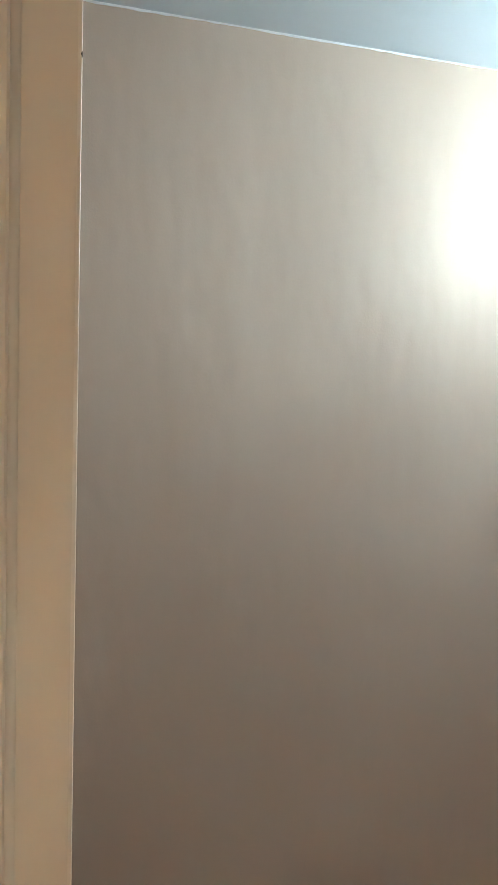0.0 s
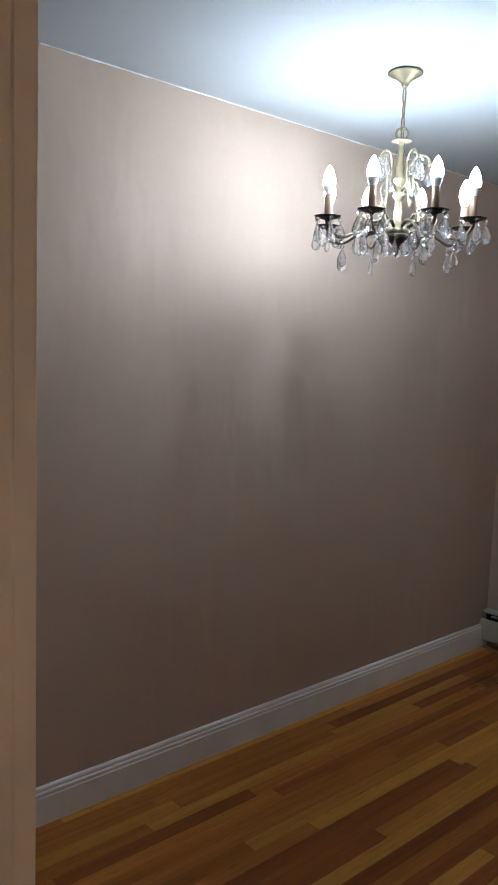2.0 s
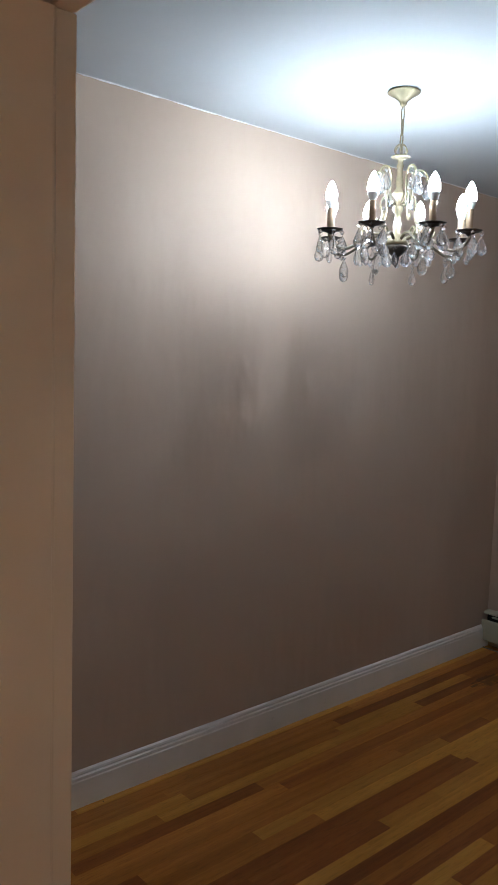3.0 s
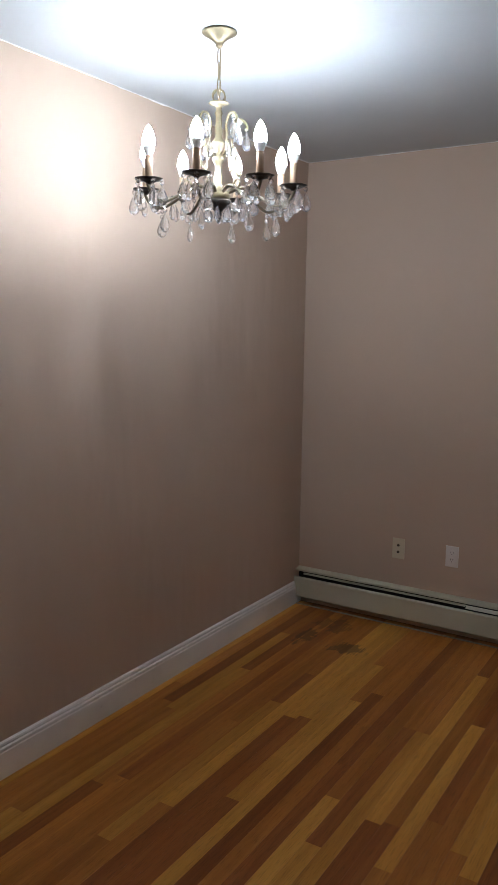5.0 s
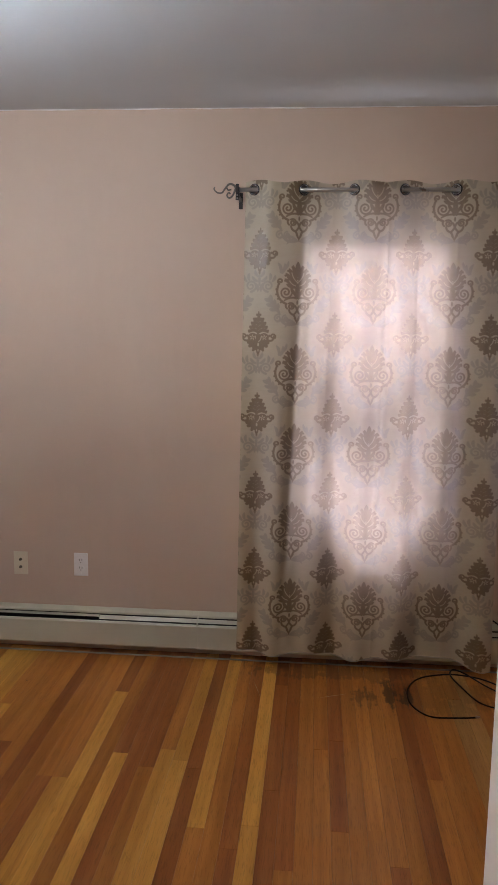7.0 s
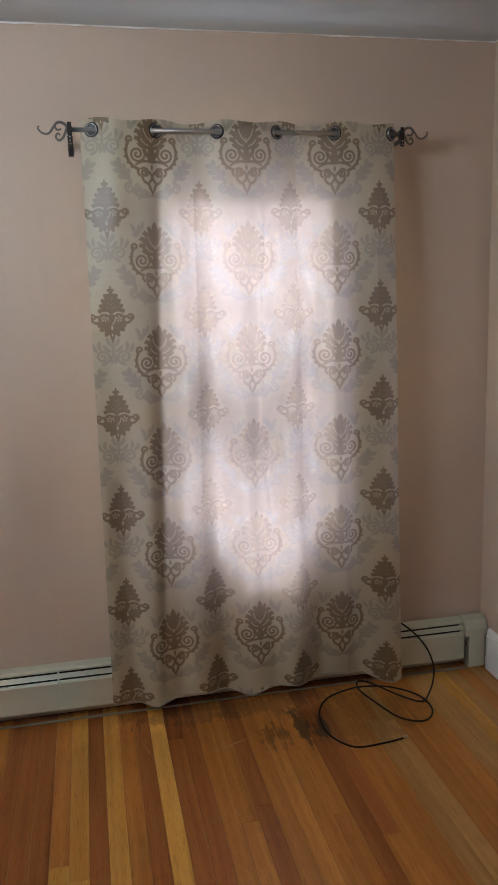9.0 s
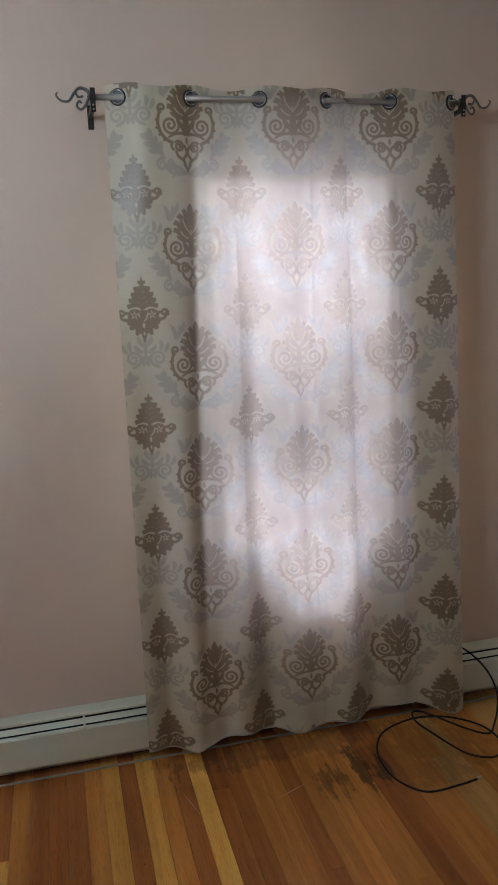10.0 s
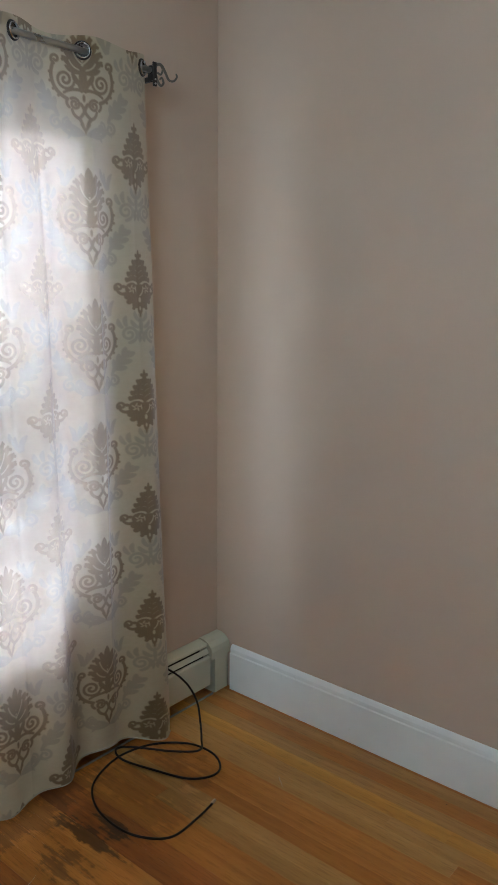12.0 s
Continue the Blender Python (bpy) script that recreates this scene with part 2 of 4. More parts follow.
PANE = glass("window_glass", 0.0, (1, 1, 1), 1.45)
GRASS = plain("lawn_ground", (0.06, 0.085, 0.03), 0.9, 0, 0.2, 0.35, 6, 0.5)
LEAF = plain("dull_green_leaf", (0.06, 0.09, 0.035), 0.55, 0, 0.4, 0.3, 20, 0.0)
BARK = plain("brown_bark", (0.10, 0.07, 0.05), 0.85, 0, 0.2, 0.3, 40, 0.5)
SIDING = plain("outside_siding_paint", (0.55, 0.53, 0.49), 0.7, 0, 0.3, 0.08, 10, 0.1)
WOODS = {
    "light": plank_wood("honey_oak_strip", (0.435, 0.196, 0.034), (0.600, 0.290, 0.052), (0.710, 0.380, 0.082)),
    "mid": plank_wood("amber_oak_strip", (0.310, 0.110, 0.021), (0.455, 0.176, 0.033), (0.570, 0.248, 0.052)),
    "dark": plank_wood("red_brown_oak_strip", (0.205, 0.061, 0.014), (0.305, 0.098, 0.021), (0.390, 0.142, 0.034)),
    "tan": plank_wood("worn_tan_oak_strip", (0.330, 0.163, 0.044), (0.467, 0.240, 0.068), (0.570, 0.318, 0.106)),
}


# ---- mesh tools ----
def finish(name, bm, mat, parent=None, label="", smooth=False, kind="", place=None):
    me = bpy.data.meshes.new(name)
    if smooth:
        for f in bm.faces:
            f.smooth = True
    bm.to_mesh(me)
    bm.free()
    me.materials.append(mat)
    ob = new(name, me)
    if place is not None:
        ob.matrix_basis = place
    if parent:
        ob.parent = parent
    return tagged(ob, label, "", "", kind)


def part(name, bm, mat, parent, label="", smooth=False, place=None):
    return finish(name, bm, mat, parent, label, smooth, "", place)


def shared(name, me, parent, place, label=""):
    ob = new(name, me)
    ob.parent = parent
    ob.matrix_basis = place
    return tagged(ob, label)


def mesh_of(name, bm, mat, smooth=False):
    me = bpy.data.meshes.new(name)
    if smooth:
        for f in bm.faces:
            f.smooth = True
    bm.to_mesh(me)
    bm.free()
    me.materials.append(mat)
    return me


def thing(name, label, category, group="", place=None, kind=""):
    ob = new(name)
    ob.empty_display_size = 0.05
    if place is not None:
        ob.matrix_basis = place
    return tagged(ob, label, category, group, kind)


def box(a, b, bevel=0.0, bm=None, segs=1):
    bm = bm or bmesh.new()
    made = bmesh.ops.create_cube(bm, size=1)["verts"]
    for v in made:
        v.co = Vector([(a[i] + b[i]) / 2 + v.co[i] * (b[i] - a[i]) for i in range(3)])
    if bevel:
        edges = list({e for v in made for e in v.link_edges})
        bmesh.ops.bevel(bm, geom=edges, offset=bevel, segments=segs, affect="EDGES", profile=0.6)
    return bm


def lathe(profile, segs=20, bm=None, wave=0.0, lobes=8):
    """Turns (radius, z) round z. wave: lobes on the rim."""
    bm = bm or bmesh.new()
    rings = []
    for r, z in profile:
        ring = []
        for k in range(segs):
            a = 2 * math.pi * k / segs
            rr = max(r, 1e-4) * (1 + wave * math.cos(lobes * a))
            ring.append(bm.verts.new((rr * math.cos(a), rr * math.sin(a), z)))
        rings.append(ring)
    for p, q in zip(rings, rings[1:]):
        for k in range(segs):
            bm.faces.new((p[k], p[(k + 1) % segs], q[(k + 1) % segs], q[k]))
    bm.faces.new(list(reversed(rings[0])))
    bm.faces.new(rings[-1])
    bmesh.ops.recalc_face_normals(bm, faces=bm.faces)
    return bm


def smooth_path(pts, steps=8, closed=False):
    """Catmull-Rom through the points."""
    pts = [Vector(p) for p in pts]
    n = len(pts)
    out = []
    for i in range(n if closed else n - 1):
        p0 = pts[(i - 1) % n] if closed or i > 0 else pts[0]
        p1, p2 = pts[i], pts[(i + 1) % n]
        p3 = pts[(i + 2) % n] if closed or i + 2 < n else pts[-1]
        for s in range(steps):
            t = s / steps
            out.append(0.5 * (2 * p1 + (p2 - p0) * t + (2 * p0 - 5 * p1 + 4 * p2 - p3) * t * t + (3 * p1 - p0 - 3 * p2 + p3) * t ** 3))
    if not closed:
        out.append(pts[-1])
    return out


def tube(pts, radius, segs=8, closed=False, bm=None):
    """A tube along the points; radius: one number or one for each point."""
    bm = bm or bmesh.new()
    pts = [Vector(p) for p in pts]
    n = len(pts)
    rad = radius if isinstance(radius, (list, tuple)) else [radius] * n
    up = None
    rings = []
    for i, p in enumerate(pts):
        a = pts[i - 1] if i or closed else p
        b = pts[(i + 1) % n] if i < n - 1 or closed else p
        d = (b - a).normalized()
        if up is None:
            up = Vector((0, 0, 1)) if abs(d.z) < 0.9 else Vector((1, 0, 0))
        up = (up - d * up.dot(d)).normalized()
        side = d.cross(up)
        rings.append([bm.verts.new(p + (up * math.cos(t) + side * math.sin(t)) * rad[i]) for t in (2 * math.pi * k / segs for k in range(segs))])
    for i in range(n if closed else n - 1):
        p, q = rings[i], rings[(i + 1) % n]
        off = 0
        if closed and i == n - 1:
            off = min(range(segs), key=lambda o: (p[0].co - q[o].co).length)
        for k in range(segs):
            bm.faces.new((p[k], p[(k + 1) % segs], q[(k + 1 + off) % segs], q[(k + off) % segs]))
    if not closed:
        bm.faces.new(list(reversed(rings[0])))
        bm.faces.new(rings[-1])
    bmesh.ops.recalc_face_normals(bm, faces=bm.faces)
    return bm


def extrude_profile(profile, a, b, bm=None):
    """Sweeps a closed (depth, height) profile from a to b on the floor plan; depth goes to the left of the way from a to b."""
    bm = bm or bmesh.new()
    a, b = Vector((*a, 0)), Vector((*b, 0))
    d = (b - a).normalized()
    side = Vector((-d.y, d.x, 0))
    ends = [[bm.verts.new(p + side * u + Vector((0, 0, z))) for u, z in profile] for p in (a, b)]
    m = len(profile)
    for k in range(m):
        bm.faces.new((ends[0][k], ends[0][(k + 1) % m], ends[1][(k + 1) % m], ends[1][k]))
    bm.faces.new(ends[0])
    bm.faces.new(list(reversed(ends[1])))
    bmesh.ops.recalc_face_normals(bm, faces=bm.faces)
    return bm


# ---- the room's shell ----
def slab(name, a, b, mat, label, category="wall", bevel=0.0):
    ob = finish(name, box(a, b, bevel), mat)
    return tagged(ob, label, category, "", "structure")


T = 0.14
slab("wall_west", (-T, HALL_Y - 0.95, 0), (0, T, H), WALL, "long plain wall in satin taupe paint", "wall")
slab("wall_east", (W, HALL_Y - 0.95, 0), (W + T, T, H), WALL, "plain wall in satin taupe paint beside the window", "wall")
wx0, wx1, wz0, wz1 = WIN
north = box((0, 0, 0), (wx0, T, H))
box((wx1, 0, 0), (W, T, H), bm=north)
box((wx0, 0, 0), (wx1, T, wz0), bm=north)
box((wx0, 0, wz1), (wx1, T, H), bm=north)
tagged(finish("wall_north", north, WALL), "taupe painted wall with the curtained window", "wall", "", "structure")
WF = -DEPTH
south = box((0, HALL_Y, 0), (DOOR_L - 0.03, WF, H))
box((DOOR_R + 0.03, HALL_Y, 0), (W, WF, H), bm=south)
box((DOOR_L - 0.03, HALL_Y, DOOR_H + 0.03), (DOOR_R + 0.03, WF, H), bm=south)
tagged(finish("wall_south", south, WALL), "taupe painted wall with the open doorway", "wall", "", "structure")
slab("wall_hall", (-T, HALL_Y - 1.09, 0), (W + T, HALL_Y - 0.95, H), HALLPAINT, "plain beige wall closing the hall", "wall")
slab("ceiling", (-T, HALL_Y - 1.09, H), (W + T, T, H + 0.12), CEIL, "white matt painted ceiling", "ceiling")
floor_ob = slab("floor", (-T, HALL_Y - 1.09, -0.12), (W + T, T, -0.016), SUBFLOOR, "worn varnished oak strip floor in mixed honey and red-brown tones", "floor")


def ceiling_bead(name, a, b):
    """The uneven bead of ceiling paint along the top of a wall."""
    bm = bmesh.new()
    a, b = Vector(a), Vector(b)
    d = b - a
    side = Vector((d.y, -d.x, 0)).normalized()
    rows = []
    count = int(d.length / 0.02)
    for i in range(count + 1):
        p = a + d * (i / count)
        w = 0.0032 + 0.0030 * noise.noise(p * 7.0) + 0.0025 * noise.noise(p * 31.0)
        w = max(w, 0.0012)
        rows.append([bm.verts.new(p + Vector((0, 0, -w))), bm.verts.new(p + side * 0.0025 + Vector((0, 0, -w * 0.7))), bm.verts.new(p + side * 0.004)])
    for p, q in zip(rows, rows[1:]):
        for k in range(2):
            bm.faces.new((p[k], p[k + 1], q[k + 1], q[k]))
    bmesh.ops.recalc_face_normals(bm, faces=bm.faces)
    return tagged(finish(name, bm, TRIM), "thin uneven white paint line under the ceiling", "trim", "", "structure")


ceiling_bead("trim_1", (0.0005, -DEPTH, H - 0.0005), (0.0005, 0, H - 0.0005))
ceiling_bead("trim_2", (0, -0.0005, H - 0.0005), (W, -0.0005, H - 0.0005))
ceiling_bead("trim_3", (W - 0.0005, 0, H - 0.0005), (W - 0.0005, -DEPTH, H - 0.0005))

LOW = [(0, 0), (0.018, 0), (0.018, 0.098), (0.0155, 0.103), (0.0165, 0.108), (0.0165, 0.114), (0.011, 0.119), (0.012, 0.124), (0.010, 0.131), (0.004, 0.135), (0, 0.135)]
TALL = [(0, 0), (0.018, 0), (0.018, 0.150), (0.014, 0.154), (0.014, 0.168), (0.009, 0.178), (0.004, 0.183), (0, 0.183)]


def skirting(name, profile, a, b, label):
    return tagged(finish(name, extrude_profile(profile, a, b), TRIM), label, "baseboard", "", "structure")


skirting("baseboard_1", LOW, (0, -0.004), (0, -DEPTH), "low white moulded baseboard along the long taupe wall")
skirting("baseboard_2", TALL, (W, -DEPTH), (W, -0.085), "tall white gloss baseboard below the plain taupe wall")
skirting("baseboard_3", LOW, (0.02, WF), (DOOR_L - 0.095, WF), "low white moulded baseboard beside the doorway")
skirting("baseboard_4", LOW, (DOOR_R + 0.095, WF), (W - 0.02, WF), "low white moulded baseboard beside the doorway")


# ---- doorway and door ----
def doorway():
    top = thing("door_1", "cream painted cased doorway with square jambs", "doorway", kind="structure")
    for x, s in ((DOOR_L, -1), (DOOR_R, 1)):
        # lining, flush back from the casing's edge by a small reveal
        part("jamb", box((min(x - s * 0.004, x + s * 0.028), HALL_Y - 0.001, 0), (max(x - s * 0.004, x + s * 0.028), WF - 0.0005, DOOR_H + 0.0), 0.0012), JAMB, top)
        for y0, y1 in ((WF, WF + 0.030), (HALL_Y - 0.020, HALL_Y)):
            part("casing", box((min(x, x + s * 0.09), y0, 0), (max(x, x + s * 0.09), y1, DOOR_H), 0.0022, segs=2), JAMB, top)
    part("header_jamb", box((DOOR_L - 0.02, HALL_Y - 0.001, DOOR_H + 0.004), (DOOR_R + 0.02, WF - 0.0005, DOOR_H + 0.028), 0.003, segs=2), JAMB, top)
    for y0, y1 in ((WF, WF + 0.030), (HALL_Y - 0.020, HALL_Y)):
        part("header_casing", box((DOOR_L - 0.09, y0, DOOR_H + 0.001), (DOOR_R + 0.09, y1, DOOR_H + 0.09), 0.004, segs=2), JAMB, top)
    for x, s in ((DOOR_L, -1), (DOOR_R, 1)):
        part("edge_bead", tube([(x + s * 0.002, WF + 0.0005, 0.002), (x + s * 0.002, WF + 0.0005, DOOR_H)], 0.0042, 12), JAMB, top, "rounded bead where casing meets jamb", True)
    dab = bmesh.new()
    bmesh.ops.create_icosphere(dab, subdivisions=2, radius=0.0016)
    for v in dab.verts:
        v.co = Vector((v.co.x * 0.4, v.co.y * 0.7, v.co.z * 1.4))
    part("paint_chip", dab, BARK, top, "small dark chip on the casing's edge", True, Matrix.Translation((DOOR_L - 0.001, WF + 0.029, 1.797)))
    return top


doorway()


def hall_ceiling_light():
    top = thing("hall_ceiling_light", "lit opal glass dome light on the hall ceiling", "ceiling light", place=Matrix.Translation((0.55, HALL_Y - 0.46, H)))
    part("base_ring", lathe([(0.0, -0.0005), (0.150, -0.001), (0.152, -0.020), (0.146, -0.026), (0.0, -0.026)], 32), STEEL, top, "brushed metal base ring", True)
    part("shade", lathe([(0.140, -0.027), (0.138, -0.045), (0.120, -0.070), (0.080, -0.092), (0.030, -0.101), (0.001, -0.102)], 32), HALL_GLOW, top, "glowing opal glass dome", True)
    return top


hall_ceiling_light()


def room_door():
    """A panel door swung fully into the room on its hinges."""
    x0, y0, wide, thick = 2.262, -3.560, 0.752, 0.035
    top = thing("open_door", "white painted panel door standing open into the room", "door", place=pose(x0, y0, 0.008, 0, 0, 92.3))
    def blk(name, a, b, mat=TRIM, bevel=0.003, label=""):
        return part(name, box(a, b, bevel, segs=2), mat, top, label)
    hh = 1.985
    blk("stile", (0, -thick, 0), (0.11, 0, hh))
    blk("stile", (wide - 0.11, -thick, 0), (wide, 0, hh))
    for z0, z1 in ((0, 0.22), (0.80, 0.95), (hh - 0.12, hh)):
        blk("rail", (0.11, -thick + 0.001, z0), (wide - 0.11, -0.001, z1))
    for z0, z1 in ((0.22, 0.80), (0.95, hh - 0.12)):
        blk("panel", (0.108, -thick + 0.010, z0 - 0.002), (wide - 0.108, -0.010, z1 + 0.002))
    for z in (0.25, 1.0, 1.75):
        blk("hinge", (-0.014, -0.004, z - 0.045), (0.004, 0.004, z + 0.045), STEEL, 0.001)
    knob = lathe([(0.026, 0), (0.026, 0.004), (0.010, 0.008), (0.009, 0.030), (0.024, 0.038), (0.028, 0.050), (0.022, 0.060), (0.004, 0.063)], 16)
    kp = part("door_knob", knob, STEEL, top, "brushed metal knob", True, pose(wide - 0.06, 0, 0.93, -90))
    return top


room_door()


# ---- window ----
def window():
    top = thing("window_1", "white single-sash window with daylight behind the curtain", "window", kind="structure")
    yo = 0.03
    for x in (wx0, wx1 - 0.03):
        part("window_frame", box((x, yo, wz0), (x + 0.03, T - 0.01, wz1), 0.002), TRIM, top)
    part("window_frame", box((wx0, yo, wz1 - 0.03), (wx1, T - 0.01, wz1), 0.002), TRIM, top)
    part("window_sill", box((wx0 - 0.05, -0.035, wz0 - 0.03), (wx1 + 0.05, T + 0.03, wz0), 0.004), TRIM, top)
    for x in (wx0 - 0.075, wx1):
        part("casing", box((x, -0.018, wz0), (x + 0.075, 0, wz1), 0.003), TRIM, top)
    part("casing", box((wx0 - 0.075, -0.018, wz1), (wx1 + 0.075, 0, wz1 + 0.08), 0.003), TRIM, top)
    for y, z0, z1 in ((0.07, wz0, wz1 - 0.03),):
        sash = part("sash", box((wx0 + 0.03, y, z0), (wx0 + 0.065, y + 0.03, z1), 0.002), TRIM, top)
        part("sash_stile", box((wx1 - 0.065, y, z0), (wx1 - 0.03, y + 0.03, z1), 0.002), TRIM, sash)
        part("sash_rail", box((wx0 + 0.065, y, z0), (wx1 - 0.065, y + 0.03, z0 + 0.04), 0.002), TRIM, sash)
        part("sash_rail", box((wx0 + 0.065, y, z1 - 0.04), (wx1 - 0.065, y + 0.03, z1), 0.002), TRIM, sash)
        g = part("pane", box((wx0 + 0.065, y + 0.013, z0 + 0.04), (wx1 - 0.065, y + 0.017, z1 - 0.04)), PANE, sash)
        g.visible_shadow = False
    return top


window()


# ---- curtain, rod ----
ROD_Z, ROD_Y = 2.167, -0.150
CUR_X0, CUR_X1, CUR_TOP, CUR_BOT = 1.722, 2.838, 2.200, 0.100
GROMMETS = [1.760 + 0.2125 * k for k in range(6)]


def damask_tile(res, pw, ph):
    """The woven repeat: a large scrolled palmette, a small tree half a repeat lower, and pale scrolls between. Two masks."""
    nu, nv = int(round(pw / res)), int(round(ph / res))
    X, Y = np.meshgrid((np.arange(nu) + 0.5) / nu * pw, (np.arange(nv) + 0.5) / nv * ph)
    soft = res * 0.9

    def dab(mask, cx, cy, rx, ry, turn=0.0, cut=False):
        dx = (X - cx + pw / 2) % pw - pw / 2
        dy = (Y - cy + ph / 2) % ph - ph / 2
        c, s = math.cos(turn), math.sin(turn)
        u, v = dx * c + dy * s, -dx * s + dy * c
        d = (np.sqrt((u / rx) ** 2 + (v / ry) ** 2) - 1) * min(rx, ry)
        m = np.clip(0.5 - d / soft, 0, 1)
        if cut:
            mask *= 1 - m
        else:
            np.maximum(mask, m, out=mask)

    def stroke(mask, pts, w0, w1=None, mid=None):
        k = len(pts)
        for i, (x, y) in enumerate(pts):
            f = i / max(1, k - 1)
            w = w0 + ((w0 if w1 is None else w1) - w0) * f
            if mid is not None:
                w = w + (mid - w) * math.sin(math.pi * f)
            dab(mask, x, y, w, w)

    def spiral(cx, cy, r0, r1, a0, turns, hand, k=46):
        return [(cx + (r0 + (r1 - r0) * i / k) * math.cos(a0 + hand * 2 * math.pi * turns * i / k), cy + (r0 + (r1 - r0) * i / k) * math.sin(a0 + hand * 2 * math.pi * turns * i / k)) for i in range(k + 1)]

    def arc(p, q, bulge, k=22):
        (x0, y0), (x1, y1) = p, q
        nx, ny = -(y1 - y0), x1 - x0
        return [(x0 + (x1 - x0) * t + nx * bulge * 4 * t * (1 - t), y0 + (y1 - y0) * t + ny * bulge * 4 * t * (1 - t)) for t in (i / k for i in range(k + 1))]

    motif, scroll = np.zeros_like(X), np.zeros_like(X)
    cm = 0.01
    ax, ay = pw / 2, ph * 0.5                      # palmette
    bx, by = 0.0, 0.0                              # tree
    for s in (-1, 1):
        def P(x, y):
            return (ax + s * x * cm, ay + y * cm)

        def Q(x, y):
            return (bx + s * x * cm, by + y * cm)

        def draw(mask, at, pts, w0, w1=None, mid=None):
            stroke(mask, [at(*p) for p in pts], w0 * cm, None if w1 is None else w1 * cm, None if mid is None else mid * cm)

        def cut(at, pts, w):
            for p in pts:
                dab(motif, *at(*p), w * cm, w * cm, 0, True)

        def lobe(mask, at, p, q, fat, bulge=0.0):
            draw(mask, at, arc(p, q, bulge, 16), fat * 0.75, fat * 0.32, fat)

        # palmette: an acanthus crown of pointed lobes with a cut V of veins
        for p, q, fat in (((0, 8.0), (0, 13.2), 0.80), ((0.3, 7.4), (2.0, 11.6), 0.85), ((0.6, 6.2), (3.6, 10.2), 0.95), ((0.8, 5.0), (4.9, 8.2), 1.0), ((0.8, 3.8), (5.3, 5.9), 1.0), ((0.6, 2.6), (4.6, 3.7), 0.85)):
            lobe(motif, P, p, q, fat, -0.06)
        for x, y in ((2.3, 11.0), (4.1, 9.4), (5.2, 7.4), (5.3, 5.2)):
            dab(motif, *P(x, y), 0.48 * cm, 0.48 * cm)
        cut(P, arc((0, 4.6), (2.5, 8.6), -0.10), 0.17)
        cut(P, arc((0.8, 3.2), (3.4, 5.2), -0.12), 0.15)
        # stem below the crown, great volutes against it, beaded outer border
        dab(motif, *P(0, 1.2), 1.05 * cm, 3.0 * cm)
        lobe(motif, P, (0.3, -0.6), (2.6, 2.4), 0.75, -0.15)
        draw(motif, P, spiral(4.9, 0.3, 2.75, 0.40, 2.6, 1.75, 1), 0.42, 0.40)
        draw(motif, P, arc((2.6, 1.8), (0.5, -2.2), -0.05), 0.50, 0.40)
        draw(motif, P, arc((0.3, -2.0), (5.4, -3.1), 0.10), 0.46, 0.36)
        draw(motif, P, spiral(7.3, 5.0, 1.25, 0.35, -1.2, 1.1, 1, 24), 0.42, 0.36)
        draw(motif, P, arc((7.9, 4.0), (8.6, 0.4), 0.06), 0.46, 0.50)
        draw(motif, P, arc((8.6, 0.8), (4.6, -4.6), 0.16), 0.50, 0.52)
        for x, y in ((9.0, 1.6), (9.0, -0.6), (8.2, -2.5), (6.9, -4.0)):
            dab(motif, *P(x, y), 0.42 * cm, 0.42 * cm)
        # lesser volutes, heart lozenge, pierced lozenge with its long point
        draw(motif, P, spiral(2.6, -5.6, 1.55, 0.35, 0.9, 1.5, 1, 34), 0.40, 0.40)
        draw(motif, P, arc((4.6, -4.6), (4.2, -6.6), 0.20), 0.44, 0.40)
        draw(motif, P, arc((0.9, -5.4), (0.1, -7.6), -0.10), 0.44, 0.40)
        draw(motif, P, arc((3.4, -7.1), (1.5, -9.2), 0.16), 0.42, 0.46)
        draw(motif, P, arc((0.1, -7.4), (1.5, -9.2), -0.05), 0.42, 0.42)
        draw(motif, P, arc((1.45, -9.2), (0.0, -13.2), -0.06), 0.52, 0.14)
        draw(motif, P, arc((0.9, -10.6), (0.0, -12.4), 0.0), 0.45, 0.3)
        dab(motif, *P(0, -3.9), 0.40 * cm, 1.0 * cm)

        # tree: finial, drooping fronds parted by pale veins
        draw(motif, Q, [(0, 6.6 + 0.2 * i) for i in range(16)], 0.75, 0.22)
        dab(motif, *Q(0.75, 8.2), 0.45 * cm, 0.55 * cm)
        for y, wide in ((6.1, 1.9), (4.4, 2.8), (2.7, 3.5), (1.0, 4.0)):
            draw(motif, Q, arc((0.0, y - 0.5), (wide, y - 0.1), 0.24), 0.72, 0.50, 0.80)
            dab(motif, *Q(wide + 0.1, y + 0.35), 0.52 * cm, 0.56 * cm)
            cut(Q, arc((0.1, y - 1.30), (wide * 0.92, y - 0.95), 0.22), 0.15)
        # flower bosses, lobed foot with drops cut out, tip, side curls
        for x, y, rx, ry in ((2.5, -1.5, 2.1, 1.9), (0.4, -2.4, 1.5, 2.4), (1.9, -4.3, 2.2, 1.5), (4.0, -3.7, 0.95, 0.85), (3.5, -5.2, 0.85, 0.75), (1.3, -6.1, 1.35, 1.0), (2.1, -7.0, 0.6, 0.6), (0, -6.9, 0.85, 2.0), (0, -8.8, 0.32, 1.0)):
            dab(motif, *Q(x, y), rx * cm, ry * cm)
